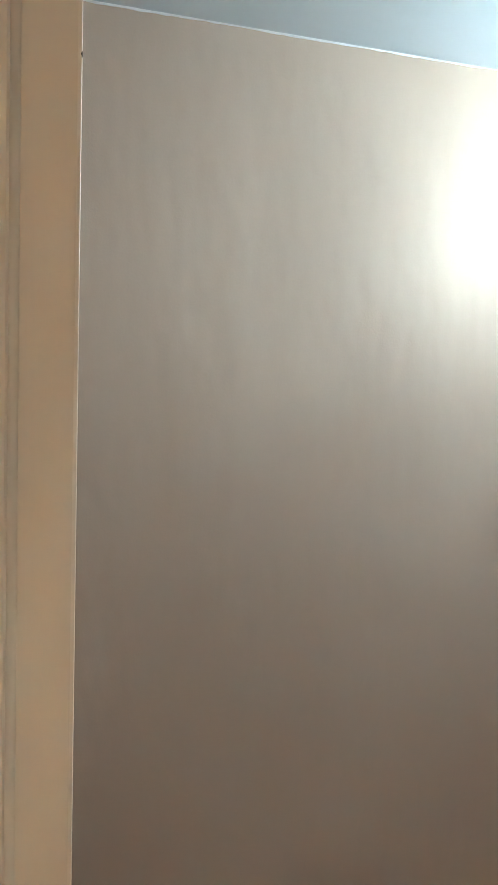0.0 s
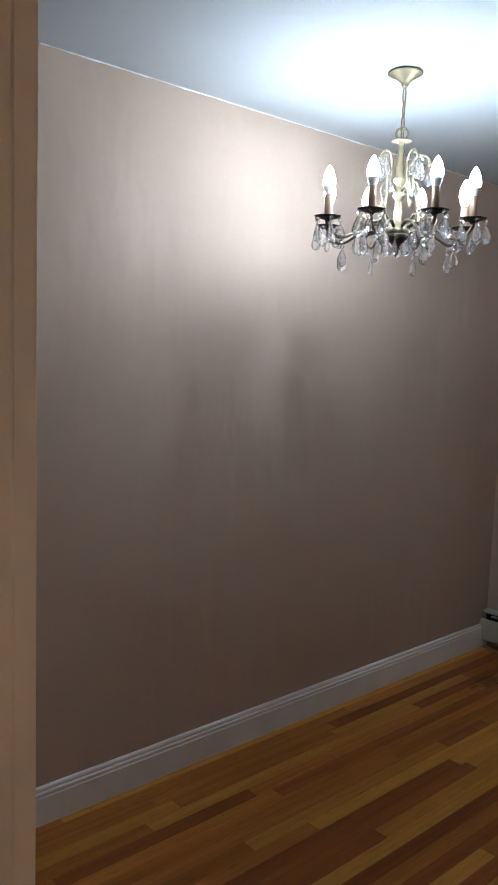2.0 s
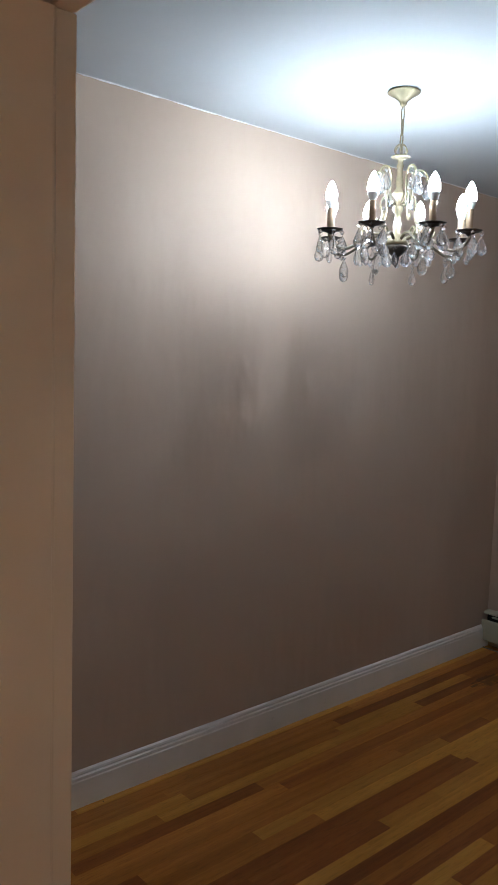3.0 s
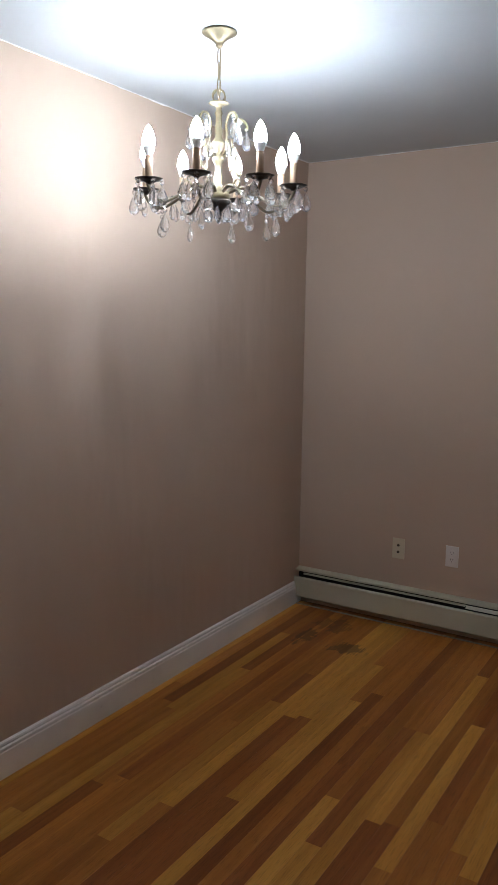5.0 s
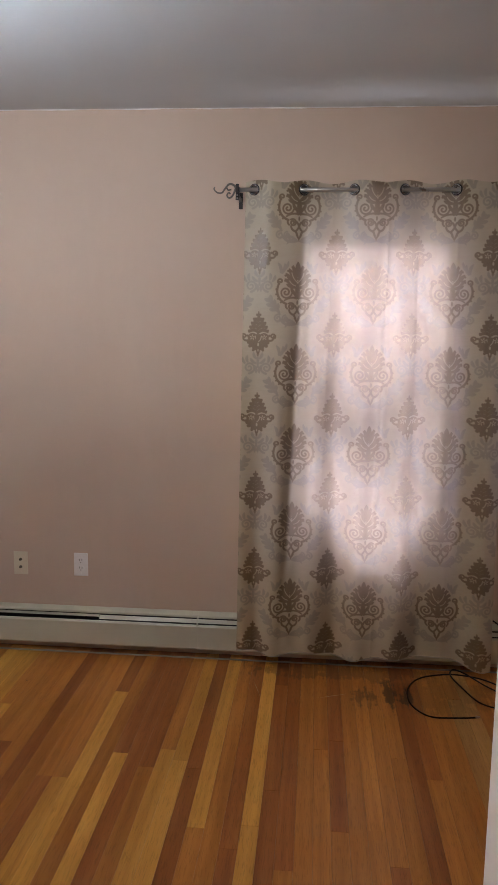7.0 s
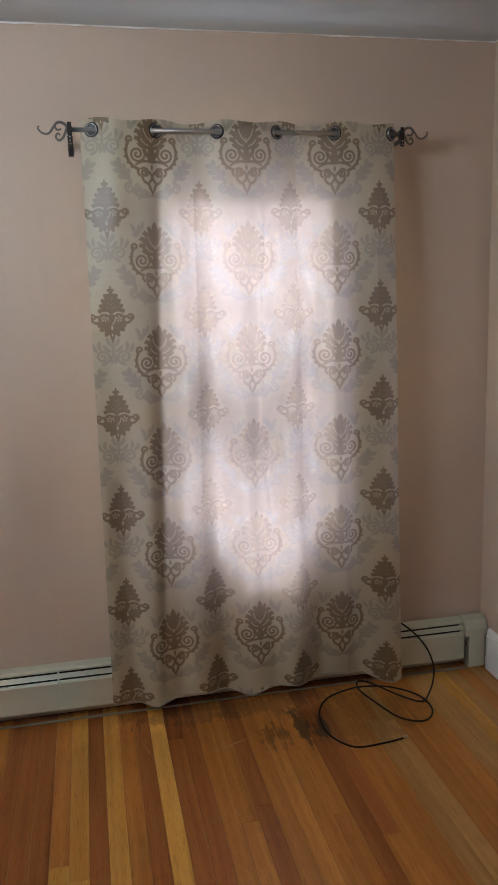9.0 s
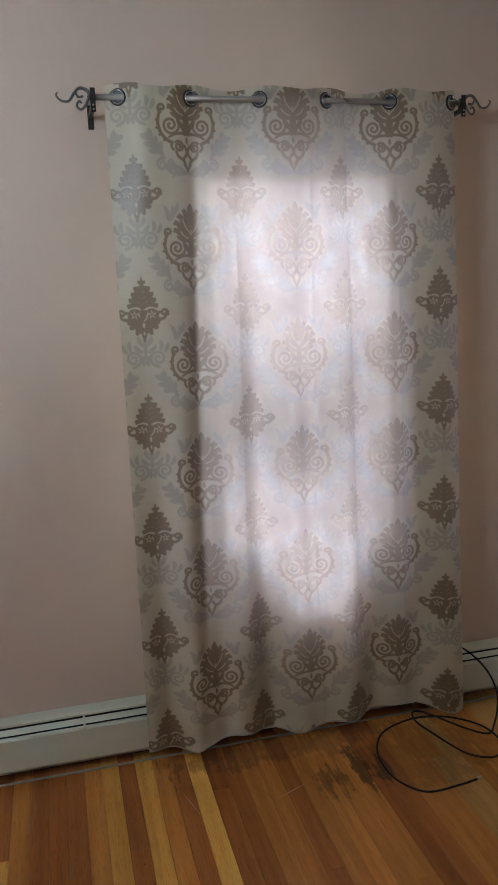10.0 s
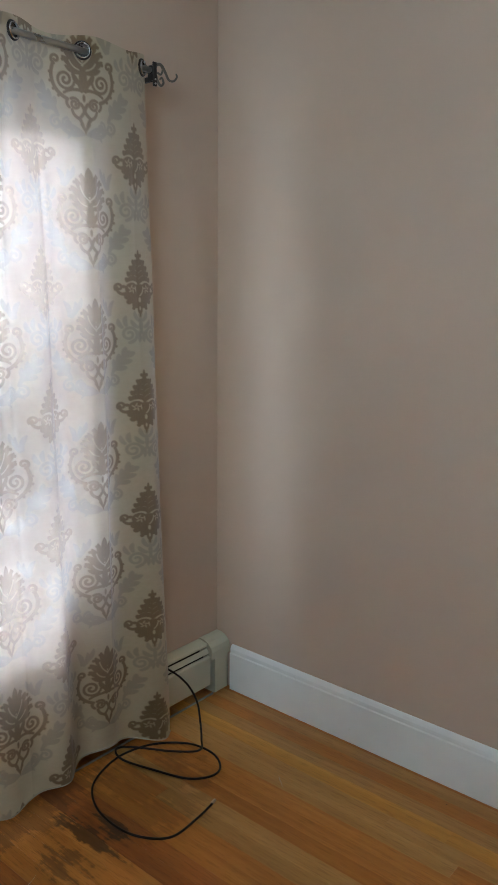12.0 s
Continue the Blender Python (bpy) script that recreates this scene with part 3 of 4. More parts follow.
        for k in range(5):
            a = 2 * math.pi * k / 5 + 0.3
            dab(motif, *Q(2.6 + 0.75 * math.cos(a), -1.5 + 0.75 * math.sin(a)), 0.55 * cm, 0.17 * cm, s * (a + 0.5) if s > 0 else math.pi - a - 0.5, True)
        cut(Q, arc((0.1, -3.4), (1.3, -0.9), -0.12), 0.15)
        dab(motif, *Q(0, -4.6), 0.36 * cm, 0.75 * cm, 0, True)
        dab(motif, *Q(0, -7.1), 0.24 * cm, 0.55 * cm, 0, True)
        draw(motif, Q, arc((3.9, -2.6), (6.9, -1.5), -0.26), 0.55, 0.38)
        draw(motif, Q, spiral(6.3, -1.0, 1.15, 0.35, -0.6, 1.1, 1, 24), 0.40, 0.36)
        dab(motif, *Q(4.9, -0.8), 0.6 * cm, 0.5 * cm)

        # greyer scrolls on the ground: acanthus sprays off the palmette's point
        for q, fat, bulge in (((4.6, -9.6), 0.40, -0.30), ((7.6, -9.2), 0.45, -0.26), ((8.4, -12.6), 0.45, 0.20), ((5.0, -14.6), 0.42, 0.22)):
            lobe(scroll, P, (0.5, -13.2), q, fat + 0.15, bulge)
        draw(scroll, P, spiral(4.9, -10.9, 1.5, 0.4, 1.5, 1.3, -1, 26), 0.36, 0.34)
        draw(scroll, P, spiral(8.0, -10.8, 1.7, 0.4, 1.7, 1.3, -1, 26), 0.40, 0.36)
        # oak leaf beside the volutes
        draw(scroll, P, arc((7.4, -9.0), (12.4, -2.0), 0.06), 0.5, 0.2, 0.8)
        for p, q in (((8.6, -7.4), (8.0, -4.6)), ((9.6, -6.2), (9.6, -3.0)), ((11.0, -4.0), (11.4, -1.0)), ((9.0, -7.2), (11.6, -7.0)), ((10.2, -5.6), (13.0, -4.9)), ((11.4, -3.6), (13.8, -2.6))):
            lobe(scroll, P, p, q, 0.85)
        # tall curls between the trees
        draw(scroll, P, spiral(12.6, 2.9, 2.5, 0.5, -1.5, 1.6, 1, 40), 0.48, 0.36)
        draw(scroll, P, arc((12.6, 0.4), (15.9, 8.6), -0.24), 0.46, 0.34)
        for p, q in (((14.9, 3.6), (15.6, 0.6)), ((15.2, 5.0), (13.2, 7.0)), ((15.6, 7.0), (14.4, 9.6)), ((10.6, 5.0), (9.6, 7.4)), ((11.8, 5.6), (11.8, 8.2))):
            lobe(scroll, P, p, q, 0.65, 0.12)
        for p, q in (((6.6, 8.6), (5.6, 12.4)), ((7.2, 8.8), (8.4, 12.6)), ((6.4, 9.6), (4.0, 13.4))):
            lobe(scroll, P, p, q, 0.7, 0.12)
    scroll *= 1 - np.clip(motif * 1.5, 0, 1)
    return motif, scroll, nu, nv


def fold(x, z):
    """How far the cloth stands out from the rod's line towards the wall at a place: alternate folds at the eyelets, slacker below."""
    k = (x - GROMMETS[0]) / 0.2125
    drop = np.clip((CUR_TOP - z) / 2.1, 0, 1)
    top = -0.026 * np.sin(math.pi * k) * (1 - 0.62 * np.clip(drop * 3.5, 0, 1))
    slack = 0.026 * drop * np.sin(math.pi * k * 0.96 + 0.8 + 1.3 * drop) + 0.021 * np.clip(drop * 2, 0, 1) * np.sin(2.35 * math.pi * k + 1.0 - 0.5 * drop)
    left = -0.042 * np.exp(-((x - 1.80 + 0.05 * drop) / 0.06) ** 2) * np.clip(drop * 3, 0, 1)
    crease = 0.018 * np.exp(-((x - 1.985 + 0.07 * drop) / 0.022) ** 2) * np.clip(drop * 3, 0, 1) * np.clip((1.1 - drop) * 3, 0, 1)
    wrinkle = 0.0022 * np.sin(x * 61 + 3 * np.sin(z * 2.3)) * np.sin(z * 3.1 + x * 9)
    pleats = 0
    for cx, w, amp, lean in ((2.335, 0.016, -0.011, 0.015), (2.468, 0.014, 0.009, 0.0), (2.622, 0.018, -0.012, -0.01), (2.10, 0.020, -0.005, 0.03), (2.76, 0.020, 0.006, -0.01)):
        pleats = pleats + amp * np.exp(-np.sqrt(((x - cx + lean * drop) / w) ** 2 + 0.02)) * np.clip(drop * 6, 0.25, 1) * np.clip((1.15 - drop) * 2, 0.3, 1)
    return top + slack + left + crease + pleats + wrinkle - 0.03 * drop


def curtain():
    res = 0.0019
    nx, nz = int((CUR_X1 - CUR_X0) / res), int((CUR_TOP - CUR_BOT) / res)
    a, t = np.meshgrid(np.linspace(0, 1, nx), np.linspace(0, 1, nz))
    xs = CUR_X0 + (CUR_X1 - CUR_X0) * a
    hem = 0.010 * np.sin(a * 9.5 + 0.4) + 0.010 * np.sin(a * 21 + 2.0) - 0.030 * np.exp(-((a - 0.93) / 0.10) ** 2) + 0.010 * np.exp(-((a - 0.78) / 0.05) ** 2)
    zs = CUR_TOP - (CUR_TOP - CUR_BOT - hem * t) * t + 0.006 * np.sin(a * math.pi * 10.4) * (1 - t) ** 8
    x = xs + t * (0.030 * a ** 3 * np.sin(np.clip(t * 1.6, 0, 1) * math.pi * 0.75) - 0.012 * (1 - a) ** 3)
    y = ROD_Y + fold(xs, zs)
    # eyelet holes: skip the cells inside each ring
    dist = np.min([(xs - g) ** 2 + (zs - ROD_Z) ** 2 for g in GROMMETS], axis=0)
    hole = dist < 0.0185 ** 2
    co = np.stack([x, y, zs], -1).reshape(-1, 3)
    idx = np.arange(nx * nz).reshape(nz, nx)
    quads = np.stack([idx[:-1, :-1], idx[1:, :-1], idx[1:, 1:], idx[:-1, 1:]], -1)
    solid = ~(hole[:-1, :-1] & hole[1:, 1:] & hole[1:, :-1] & hole[:-1, 1:])
    quads = quads[solid].reshape(-1, 4)
    me = bpy.data.meshes.new("cloth_panel")
    me.vertices.add(len(co))
    me.vertices.foreach_set("co", co.astype(np.float32).ravel())
    me.loops.add(quads.size)
    me.loops.foreach_set("vertex_index", quads.astype(np.int32).ravel())
    me.polygons.add(len(quads))
    me.polygons.foreach_set("loop_start", np.arange(0, quads.size, 4, dtype=np.int32))
    me.polygons.foreach_set("use_smooth", np.ones(len(quads), dtype=bool))
    me.update(calc_edges=True)
    pw, ph = 0.3265, 0.352
    motif, scroll, nu, nv = damask_tile(res, pw, ph)
    # palmettes stand at x = 1.955 + n * pw and z = 2.085 - n * ph
    u = ((xs - 1.955 + pw / 2) % pw) / pw * nu
    v = ((zs - 2.085 + ph / 2) % ph) / ph * nv
    for name, grid in (("motif", motif), ("scroll", scroll)):
        i0, j0 = np.floor(u - 0.5).astype(int), np.floor(v - 0.5).astype(int)
        fu, fv = u - 0.5 - i0, v - 0.5 - j0
        g = lambda jj, ii: grid[jj % nv, ii % nu]
        val = (g(j0, i0) * (1 - fu) + g(j0, i0 + 1) * fu) * (1 - fv) + (g(j0 + 1, i0) * (1 - fu) + g(j0 + 1, i0 + 1) * fu) * fv
        me.attributes.new(name, "FLOAT", "POINT").data.foreach_set("value", val.astype(np.float32).ravel())
    me.materials.append(CLOTH)
    top = thing("curtain", "cream damask eyelet curtain with brown scroll motifs, drawn across the window", "curtain")
    ob = new("cloth_panel", me)
    ob.parent = top
    ring = bmesh.new()
    circle = [(0.0205 * math.cos(t), 0, 0.0205 * math.sin(t)) for t in (2 * math.pi * k / 28 for k in range(28))]
    tube(circle, 0.0042, 8, True, ring)
    me_ring = mesh_of("eyelet", ring, IRON, True)
    me_liner = mesh_of("eyelet_liner", lathe([(0.0182, -0.007), (0.0200, -0.007), (0.0200, 0.007), (0.0182, 0.007), (0.0170, 0.004), (0.0170, -0.004)], 28), LINER, True)
    for gx in GROMMETS:
        e = 0.01
        slope = float(fold(np.float64(gx + e), np.float64(ROD_Z)) - fold(np.float64(gx - e), np.float64(ROD_Z))) / (2 * e)
        at_ring = Matrix.Translation((gx, ROD_Y + float(fold(np.float64(gx), np.float64(ROD_Z))), ROD_Z)) @ pose(0, 0, 0, 0, 0, math.degrees(math.atan(slope)))
        ring_ob = shared("eyelet", me_ring, top, at_ring, "dark metal eyelet ring")
        shared("eyelet_liner", me_liner, ring_ob, pose(0, 0, 0, 90), "bright metal inner sleeve")
    a1 = np.linspace(0, 1, 120)
    hem1 = 0.010 * np.sin(a1 * 9.5 + 0.4) + 0.010 * np.sin(a1 * 21 + 2.0) - 0.030 * np.exp(-((a1 - 0.93) / 0.10) ** 2) + 0.010 * np.exp(-((a1 - 0.78) / 0.05) ** 2)
    x1 = CUR_X0 + (CUR_X1 - CUR_X0) * a1
    z1 = CUR_BOT + hem1
    pts = [(xx + 0.030 * aa ** 3 * math.sin(math.pi * 0.75) - 0.012 * (1 - aa) ** 3, ROD_Y + float(fold(xx, zz)), zz) for aa, xx, zz in zip(a1, x1, z1)]
    part("hem", tube(pts, 0.0022, 6), HEM, top, "rolled bottom hem", True)
    return top


curtain()


def finial_mesh():
    """A bent scroll: a tapering S with a curled end and two small inner curls."""
    bm = bmesh.new()
    a = smooth_path([(0, 0, 0), (0.012, 0, 0.018), (0.032, 0, 0.022), (0.048, 0, 0.006), (0.062, 0, -0.012), (0.082, 0, -0.012), (0.096, 0, 0.002), (0.092, 0, 0.010)], 6)
    tube(a, [0.0052 - 0.0028 * i / (len(a) - 1) for i in range(len(a))], 8, False, bm)
    b = smooth_path([(0.004, 0, 0.006), (0.016, 0, -0.022), (0.030, 0, -0.034), (0.041, 0, -0.024), (0.034, 0, -0.012), (0.026, 0, -0.018)], 6)
    tube(b, [0.0046 - 0.002 * i / (len(b) - 1) for i in range(len(b))], 8, False, bm)
    c = smooth_path([(0.030, 0, 0.022), (0.042, 0.004, 0.012), (0.036, 0.006, -0.002), (0.022, 0.004, 0.0)], 6)
    tube(c, 0.0032, 8, False, bm)
    return mesh_of("finial", bm, ROD_DARK, True)


def curtain_rod():
    top = thing("curtain_rod", "brushed metal curtain rod with scrolled end finials on black brackets", "curtain rod")
    x0, x1 = 1.688, 2.862
    part("rod", tube([(x0, ROD_Y, ROD_Z), ((x0 + x1) / 2, ROD_Y, ROD_Z), (x1, ROD_Y, ROD_Z)], 0.0085, 16), STEEL, top, "", True)
    part("inner_rod", tube([(2.25, ROD_Y, ROD_Z), (2.30, ROD_Y, ROD_Z)], 0.0097, 16), STEEL, top, "", True)
    me = finial_mesh()
    shared("finial", me, top, pose(x0 - 0.004, ROD_Y, ROD_Z, 0, 0, 180) @ Matrix.Scale(1.02, 4), "scrolled end finial")
    shared("finial", me, top, pose(x1 + 0.004, ROD_Y, ROD_Z, 0, 0, 0) @ Matrix.Scale(1.02, 4), "scrolled end finial")
    for x in (x0, x1):
        part("end_cap", lathe([(0.013, -0.008), (0.014, -0.004), (0.014, 0.004), (0.012, 0.008)], 16), IRON, top, "", True, pose(x, ROD_Y, ROD_Z, 0, 90))
        br = box((x - 0.007, ROD_Y - 0.012, ROD_Z - 0.028), (x + 0.007, ROD_Y + 0.012, ROD_Z - 0.009), 0.002)
        box((x - 0.006, ROD_Y, ROD_Z - 0.030), (x + 0.006, -0.004, ROD_Z - 0.016), 0.002, br)
        box((x - 0.009, -0.005, ROD_Z - 0.060), (x + 0.009, 0, ROD_Z + 0.010), 0.001, br)
        box((x - 0.007, ROD_Y - 0.014, ROD_Z - 0.044), (x + 0.007, ROD_Y - 0.009, ROD_Z + 0.022), 0.001, br)
        bk = part("bracket", br, IRON, top, "black metal wall bracket")
        for z in (ROD_Z - 0.037, ROD_Z - 0.025):
            part("screw", lathe([(0.003, 0), (0.003, 0.0015), (0.0012, 0.0022)], 10), STEEL, bk, "", True, pose(x, ROD_Y - 0.014, z, 90))
    return top


curtain_rod()


# ---- baseboard heater ----
def heater():
    top = thing("baseboard_heater", "ivory enamelled hot-water baseboard heater below the window", "heater")
    x0, x1 = 0.004, W - 0.004
    part("back_panel", box((x0, -0.006, 0.022), (x1, -0.001, 0.212)), HEATIN, top, "dark unpainted back plate")
    part("top_cover", extrude_profile([(0.001, 0.211), (0.001, 0.216), (0.010, 0.2165), (0.043, 0.210), (0.047, 0.206), (0.047, 0.199), (0.045, 0.199), (0.044, 0.204), (0.010, 0.211)], (x1, 0), (x0, 0)), HEATER, top)
    part("front_panel", extrude_profile([(0.056, 0.168), (0.064, 0.166), (0.068, 0.160), (0.068, 0.052), (0.064, 0.046), (0.052, 0.046), (0.052, 0.049), (0.062, 0.050), (0.065, 0.054), (0.065, 0.158), (0.062, 0.163), (0.056, 0.165)], (3.20, 0), (x0, 0)), HEATER, top)
    part("damper", extrude_profile([(0.0470, 0.1915), (0.0590, 0.1760), (0.0610, 0.1770), (0.0490, 0.1930)], (3.20, 0), (1.027, 0)), HEATER, top, "closed damper flap")
    part("damper", extrude_profile([(0.030, 0.1870), (0.0500, 0.1830), (0.0502, 0.1845), (0.0302, 0.1884)], (1.022, 0), (x0 + 0.05, 0)), HEATER, top, "open damper flap")
    part("pipe", tube([(x0 + 0.02, -0.034, 0.105), (1.6, -0.034, 0.105), (x1 - 0.02, -0.034, 0.105)], 0.011, 12), COPPER, top, "", True)
    fins = bmesh.new()
    for k in range(110):
        xx = 0.15 + k * 0.0275
        box((xx, -0.060, 0.075), (xx + 0.0008, -0.010, 0.135), bm=fins)
    tagged(part("fins", fins, FINS, top, "thin dusty metal fins"), kind="stuff")
    part("floor_trim", box((0.02, -0.066, 0.0), (3.22, -0.060, 0.007), 0.001), FLOORSTRIP, top, "dusty grey floor strip")
    part("end_cap", extrude_profile([(0.0, 0.150), (0.0, 0.219), (0.010, 0.2215), (0.030, 0.2205), (0.050, 0.2120), (0.066, 0.196), (0.0725, 0.178), (0.0725, 0.150)], (x1, -0.0008), (3.205, -0.0008)), HEATER, top, "ivory rounded end cap")
    part("end_strap", extrude_profile([(0.0690, 0.040), (0.0690, 0.151), (0.0715, 0.151), (0.0715, 0.040)], (x1 - 0.012, -0.0008), (3.222, -0.0008)), HEATER, top, "ivory strap below the end cap")
    part("end_foot", extrude_profile([(0.0, 0.004), (0.0, 0.151), (0.0670, 0.151), (0.0685, 0.060), (0.0685, 0.006), (0.060, 0.004)], (x1 - 0.010, -0.0008), (3.225, -0.0008)), HEATER, top, "ivory end foot")
    part("splice_plate", extrude_profile([(0.0, 0.213), (0.010, 0.2182), (0.046, 0.2115), (0.0695, 0.171), (0.0695, 0.048), (0.067, 0.048), (0.067, 0.170), (0.044, 0.207)], (1.512, 0), (1.505, 0)), HEATER, top)
    return top


heater()


# ---- wall plates ----
def plate_base(top, x, z, mat):
    p = part("cover_plate", box((x - 0.035, -0.006, z - 0.0575), (x + 0.035, -0.0002, z + 0.0575), 0.0025, segs=2), mat, top)
    for dz in (-0.042, 0.042):
        part("screw", lathe([(0.0032, 0), (0.003, 0.001), (0.001, 0.0014)], 10), mat, p, "", True, pose(x, -0.006, z + dz, 90))
    return p


def coax_plate(x, z):
    top = thing("cable_outlet", "ivory wall plate with two cable jacks above the heater", "outlet")
    plate_base(top, x, z, PLATE_I)
    for dz in (-0.019, 0.019):
        jack = part("jack", lathe([(0.0075, 0), (0.0075, 0.003), (0.0048, 0.0035), (0.0048, 0.011), (0.004, 0.0115)], 12), JACK, top, "", True, pose(x, -0.006, z + dz, 90))
        part("pin_hole", lathe([(0.0025, 0), (0.0025, 0.0006)], 10), SLOT, jack, "", True, pose(0, 0, 0.0112))
    return top


def power_plate(x, z):
    top = thing("power_outlet", "white duplex power outlet above the heater", "outlet")
    plate_base(top, x, z, PLATE_W)
    for dz in (-0.0195, 0.0195):
        face = part("receptacle", lathe([(0.0172, 0), (0.0172, 0.0016), (0.016, 0.0024)], 20), PLATE_W, top, "", False, pose(x, -0.006, z + dz, 90))
        for dx, h in ((-0.0063, 0.0045), (0.0063, 0.0038)):
            part("slot", box((dx - 0.0013, 0.0045 - h, 0.0022), (dx + 0.0013, 0.0045 + h, 0.0030)), SLOT, face)
        part("ground_hole", lathe([(0.0026, 0.0022), (0.0026, 0.0030)], 10), SLOT, face, "", True, pose(0, -0.0075, 0))
    return top


coax_plate(0.623, 0.424)
power_plate(0.925, 0.428)


# ---- chandelier ----
CH, CH_SIZE = (0.658, -1.850), 1.029


CH_DROP = -0.047
CH_TOP = (H - CH_DROP) / CH_SIZE - 0.0003


def teardrop_mesh():
    bm = lathe([(0.0008, 0.0), (0.0040, -0.005), (0.0105, -0.016), (0.0158, -0.028), (0.0162, -0.036), (0.0110, -0.045), (0.001, -0.049)], 8)
    for v in bm.verts:
        v.co.y *= 0.65
    return mesh_of("crystal_drop", bm, CRYSTAL)


def bead_mesh():
    return mesh_of("crystal_bead", lathe([(0.001, 0.0072), (0.0056, 0.0045), (0.0078, 0.0), (0.0056, -0.0045), (0.001, -0.0072)], 8), CRYSTAL)


def chandelier():
    top = thing("chandelier", "brass and bronze eight-light candle chandelier hung with crystal drops, lit", "chandelier", place=Matrix.Translation((*CH, CH_DROP)) @ Matrix.Scale(CH_SIZE, 4))
    drop, bead = teardrop_mesh(), bead_mesh()
    part("canopy", lathe([(0.0, CH_TOP - 0.0005), (0.050, CH_TOP - 0.001), (0.0535, CH_TOP - 0.003), (0.054, CH_TOP - 0.006), (0.051, CH_TOP - 0.009), (0.040, CH_TOP - 0.014), (0.028, CH_TOP - 0.022), (0.017, CH_TOP - 0.031), (0.011, CH_TOP - 0.038), (0.0115, CH_TOP - 0.043), (0.006, CH_TOP - 0.049), (0.001, CH_TOP - 0.050)], 28, wave=0.012, lobes=14), BRASS, top, "flared cream brass ceiling canopy", True)
    # chain of long links
    z = CH_TOP - 0.046
    for k, (ln, r) in enumerate(((0.052, 0.0045), (0.050, 0.0105), (0.056, 0.0045))):
        pts = []
        for i in range(20):
            a = 2 * math.pi * i / 20
            pts.append((r * math.cos(a), 0, z - ln / 2 + (ln / 2) * math.sin(a)))
        part("chain_link", tube(pts, 0.0021, 7, True), BRASS, top, "", True, pose(0, 0, 0, 0, 0, 90 * k + 25))
        z -= ln - 0.008
    part("cord", tube([(0.003, 0.002, CH_TOP - 0.05), (0.005, 0.001, CH_TOP - 0.10), (0.0, 0.003, 2.34)], 0.0014, 6), BRASS, top, "", True)
    # crown of small hoops over the column
    for k in range(3):
        pts = [(0.022 * math.cos(a), 0, 2.325 + 0.020 * math.sin(a)) for a in (2 * math.pi * i / 18 for i in range(18))]
        part("crown_hoop", tube(pts, 0.0023, 6, True), BRASS, top, "", True, pose(0, 0, 0, 0, 0, 60 * k))
    part("column", lathe([(0.0040, 2.310), (0.0300, 2.307), (0.0320, 2.303), (0.0112, 2.298), (0.0080, 2.286), (0.0120, 2.276), (0.0088, 2.266), (0.0104, 2.240), (0.0128, 2.222), (0.0104, 2.205), (0.0192, 2.192), (0.0216, 2.184), (0.0112, 2.172), (0.0096, 2.160), (0.0176, 2.146), (0.0192, 2.136), (0.0096, 2.122), (0.0104, 2.100), (0.0152, 2.084), (0.0128, 2.066), (0.0160, 2.052), (0.0340, 2.040), (0.0380, 2.030), (0.0360, 2.020), (0.0100, 2.016)], 20, wave=0.03, lobes=10), BRASS, top, "turned cream brass column", True)
    part("bottom_bowl", lathe([(0.036, 2.019), (0.040, 2.012), (0.034, 2.000), (0.018, 1.988), (0.010, 1.980), (0.013, 1.974), (0.008, 1.966), (0.010, 1.961), (0.003, 1.950), (0.0008, 1.944)], 20), BRONZE, top, "dark bronze bowl and finial", True)
    R, pan_z = 0.238, 2.048
    arm_pts = smooth_path([(0.026, 0, 2.034), (0.060, 0, 2.052), (0.100, 0, 2.044), (0.145, 0, 2.014), (0.185, 0, 1.996), (0.222, 0, 2.008), (0.240, 0, 2.036), (R, 0, pan_z - 0.002)], 6)
    arm_me = mesh_of("arm", tube(arm_pts, [0.0062 - 0.0014 * math.sin(math.pi * i / (len(arm_pts) - 1)) for i in range(len(arm_pts))], 8), AGED, True)
    curl_pts = smooth_path([(0.085, 0, 2.048), (0.110, 0, 2.064), (0.128, 0, 2.052), (0.118, 0, 2.038), (0.108, 0, 2.046)], 6)
    curl_me = mesh_of("arm_curl", tube(curl_pts, 0.0032, 6), BRASS, True)
    pan_me = mesh_of("drip_pan", lathe([(0.006, pan_z - 0.010), (0.010, pan_z - 0.004), (0.030, pan_z + 0.001), (0.042, pan_z + 0.006), (0.0425, pan_z + 0.0075), (0.030, pan_z + 0.0035), (0.012, pan_z + 0.003)], 32, wave=0.045, lobes=8), BRONZE, True)
    sleeve_me = mesh_of("candle_sleeve", lathe([(0.0115, pan_z + 0.003), (0.0115, pan_z + 0.071), (0.0100, pan_z + 0.073)], 16), SLEEVE, True)
    collar_me = mesh_of("bulb_collar", lathe([(0.0095, pan_z + 0.072), (0.0105, pan_z + 0.076), (0.0170, pan_z + 0.090), (0.0180, pan_z + 0.098), (0.010, pan_z + 0.099)], 18), COLLAR, True)
    bulb_me = mesh_of("bulb", lathe([(0.010, pan_z + 0.0995), (0.0178, pan_z + 0.102), (0.0190, pan_z + 0.110), (0.0180, pan_z + 0.122), (0.0145, pan_z + 0.136), (0.0090, pan_z + 0.149), (0.0038, pan_z + 0.157), (0.0005, pan_z + 0.160)], 14), BULB, True)
    rnd = random.Random(4)
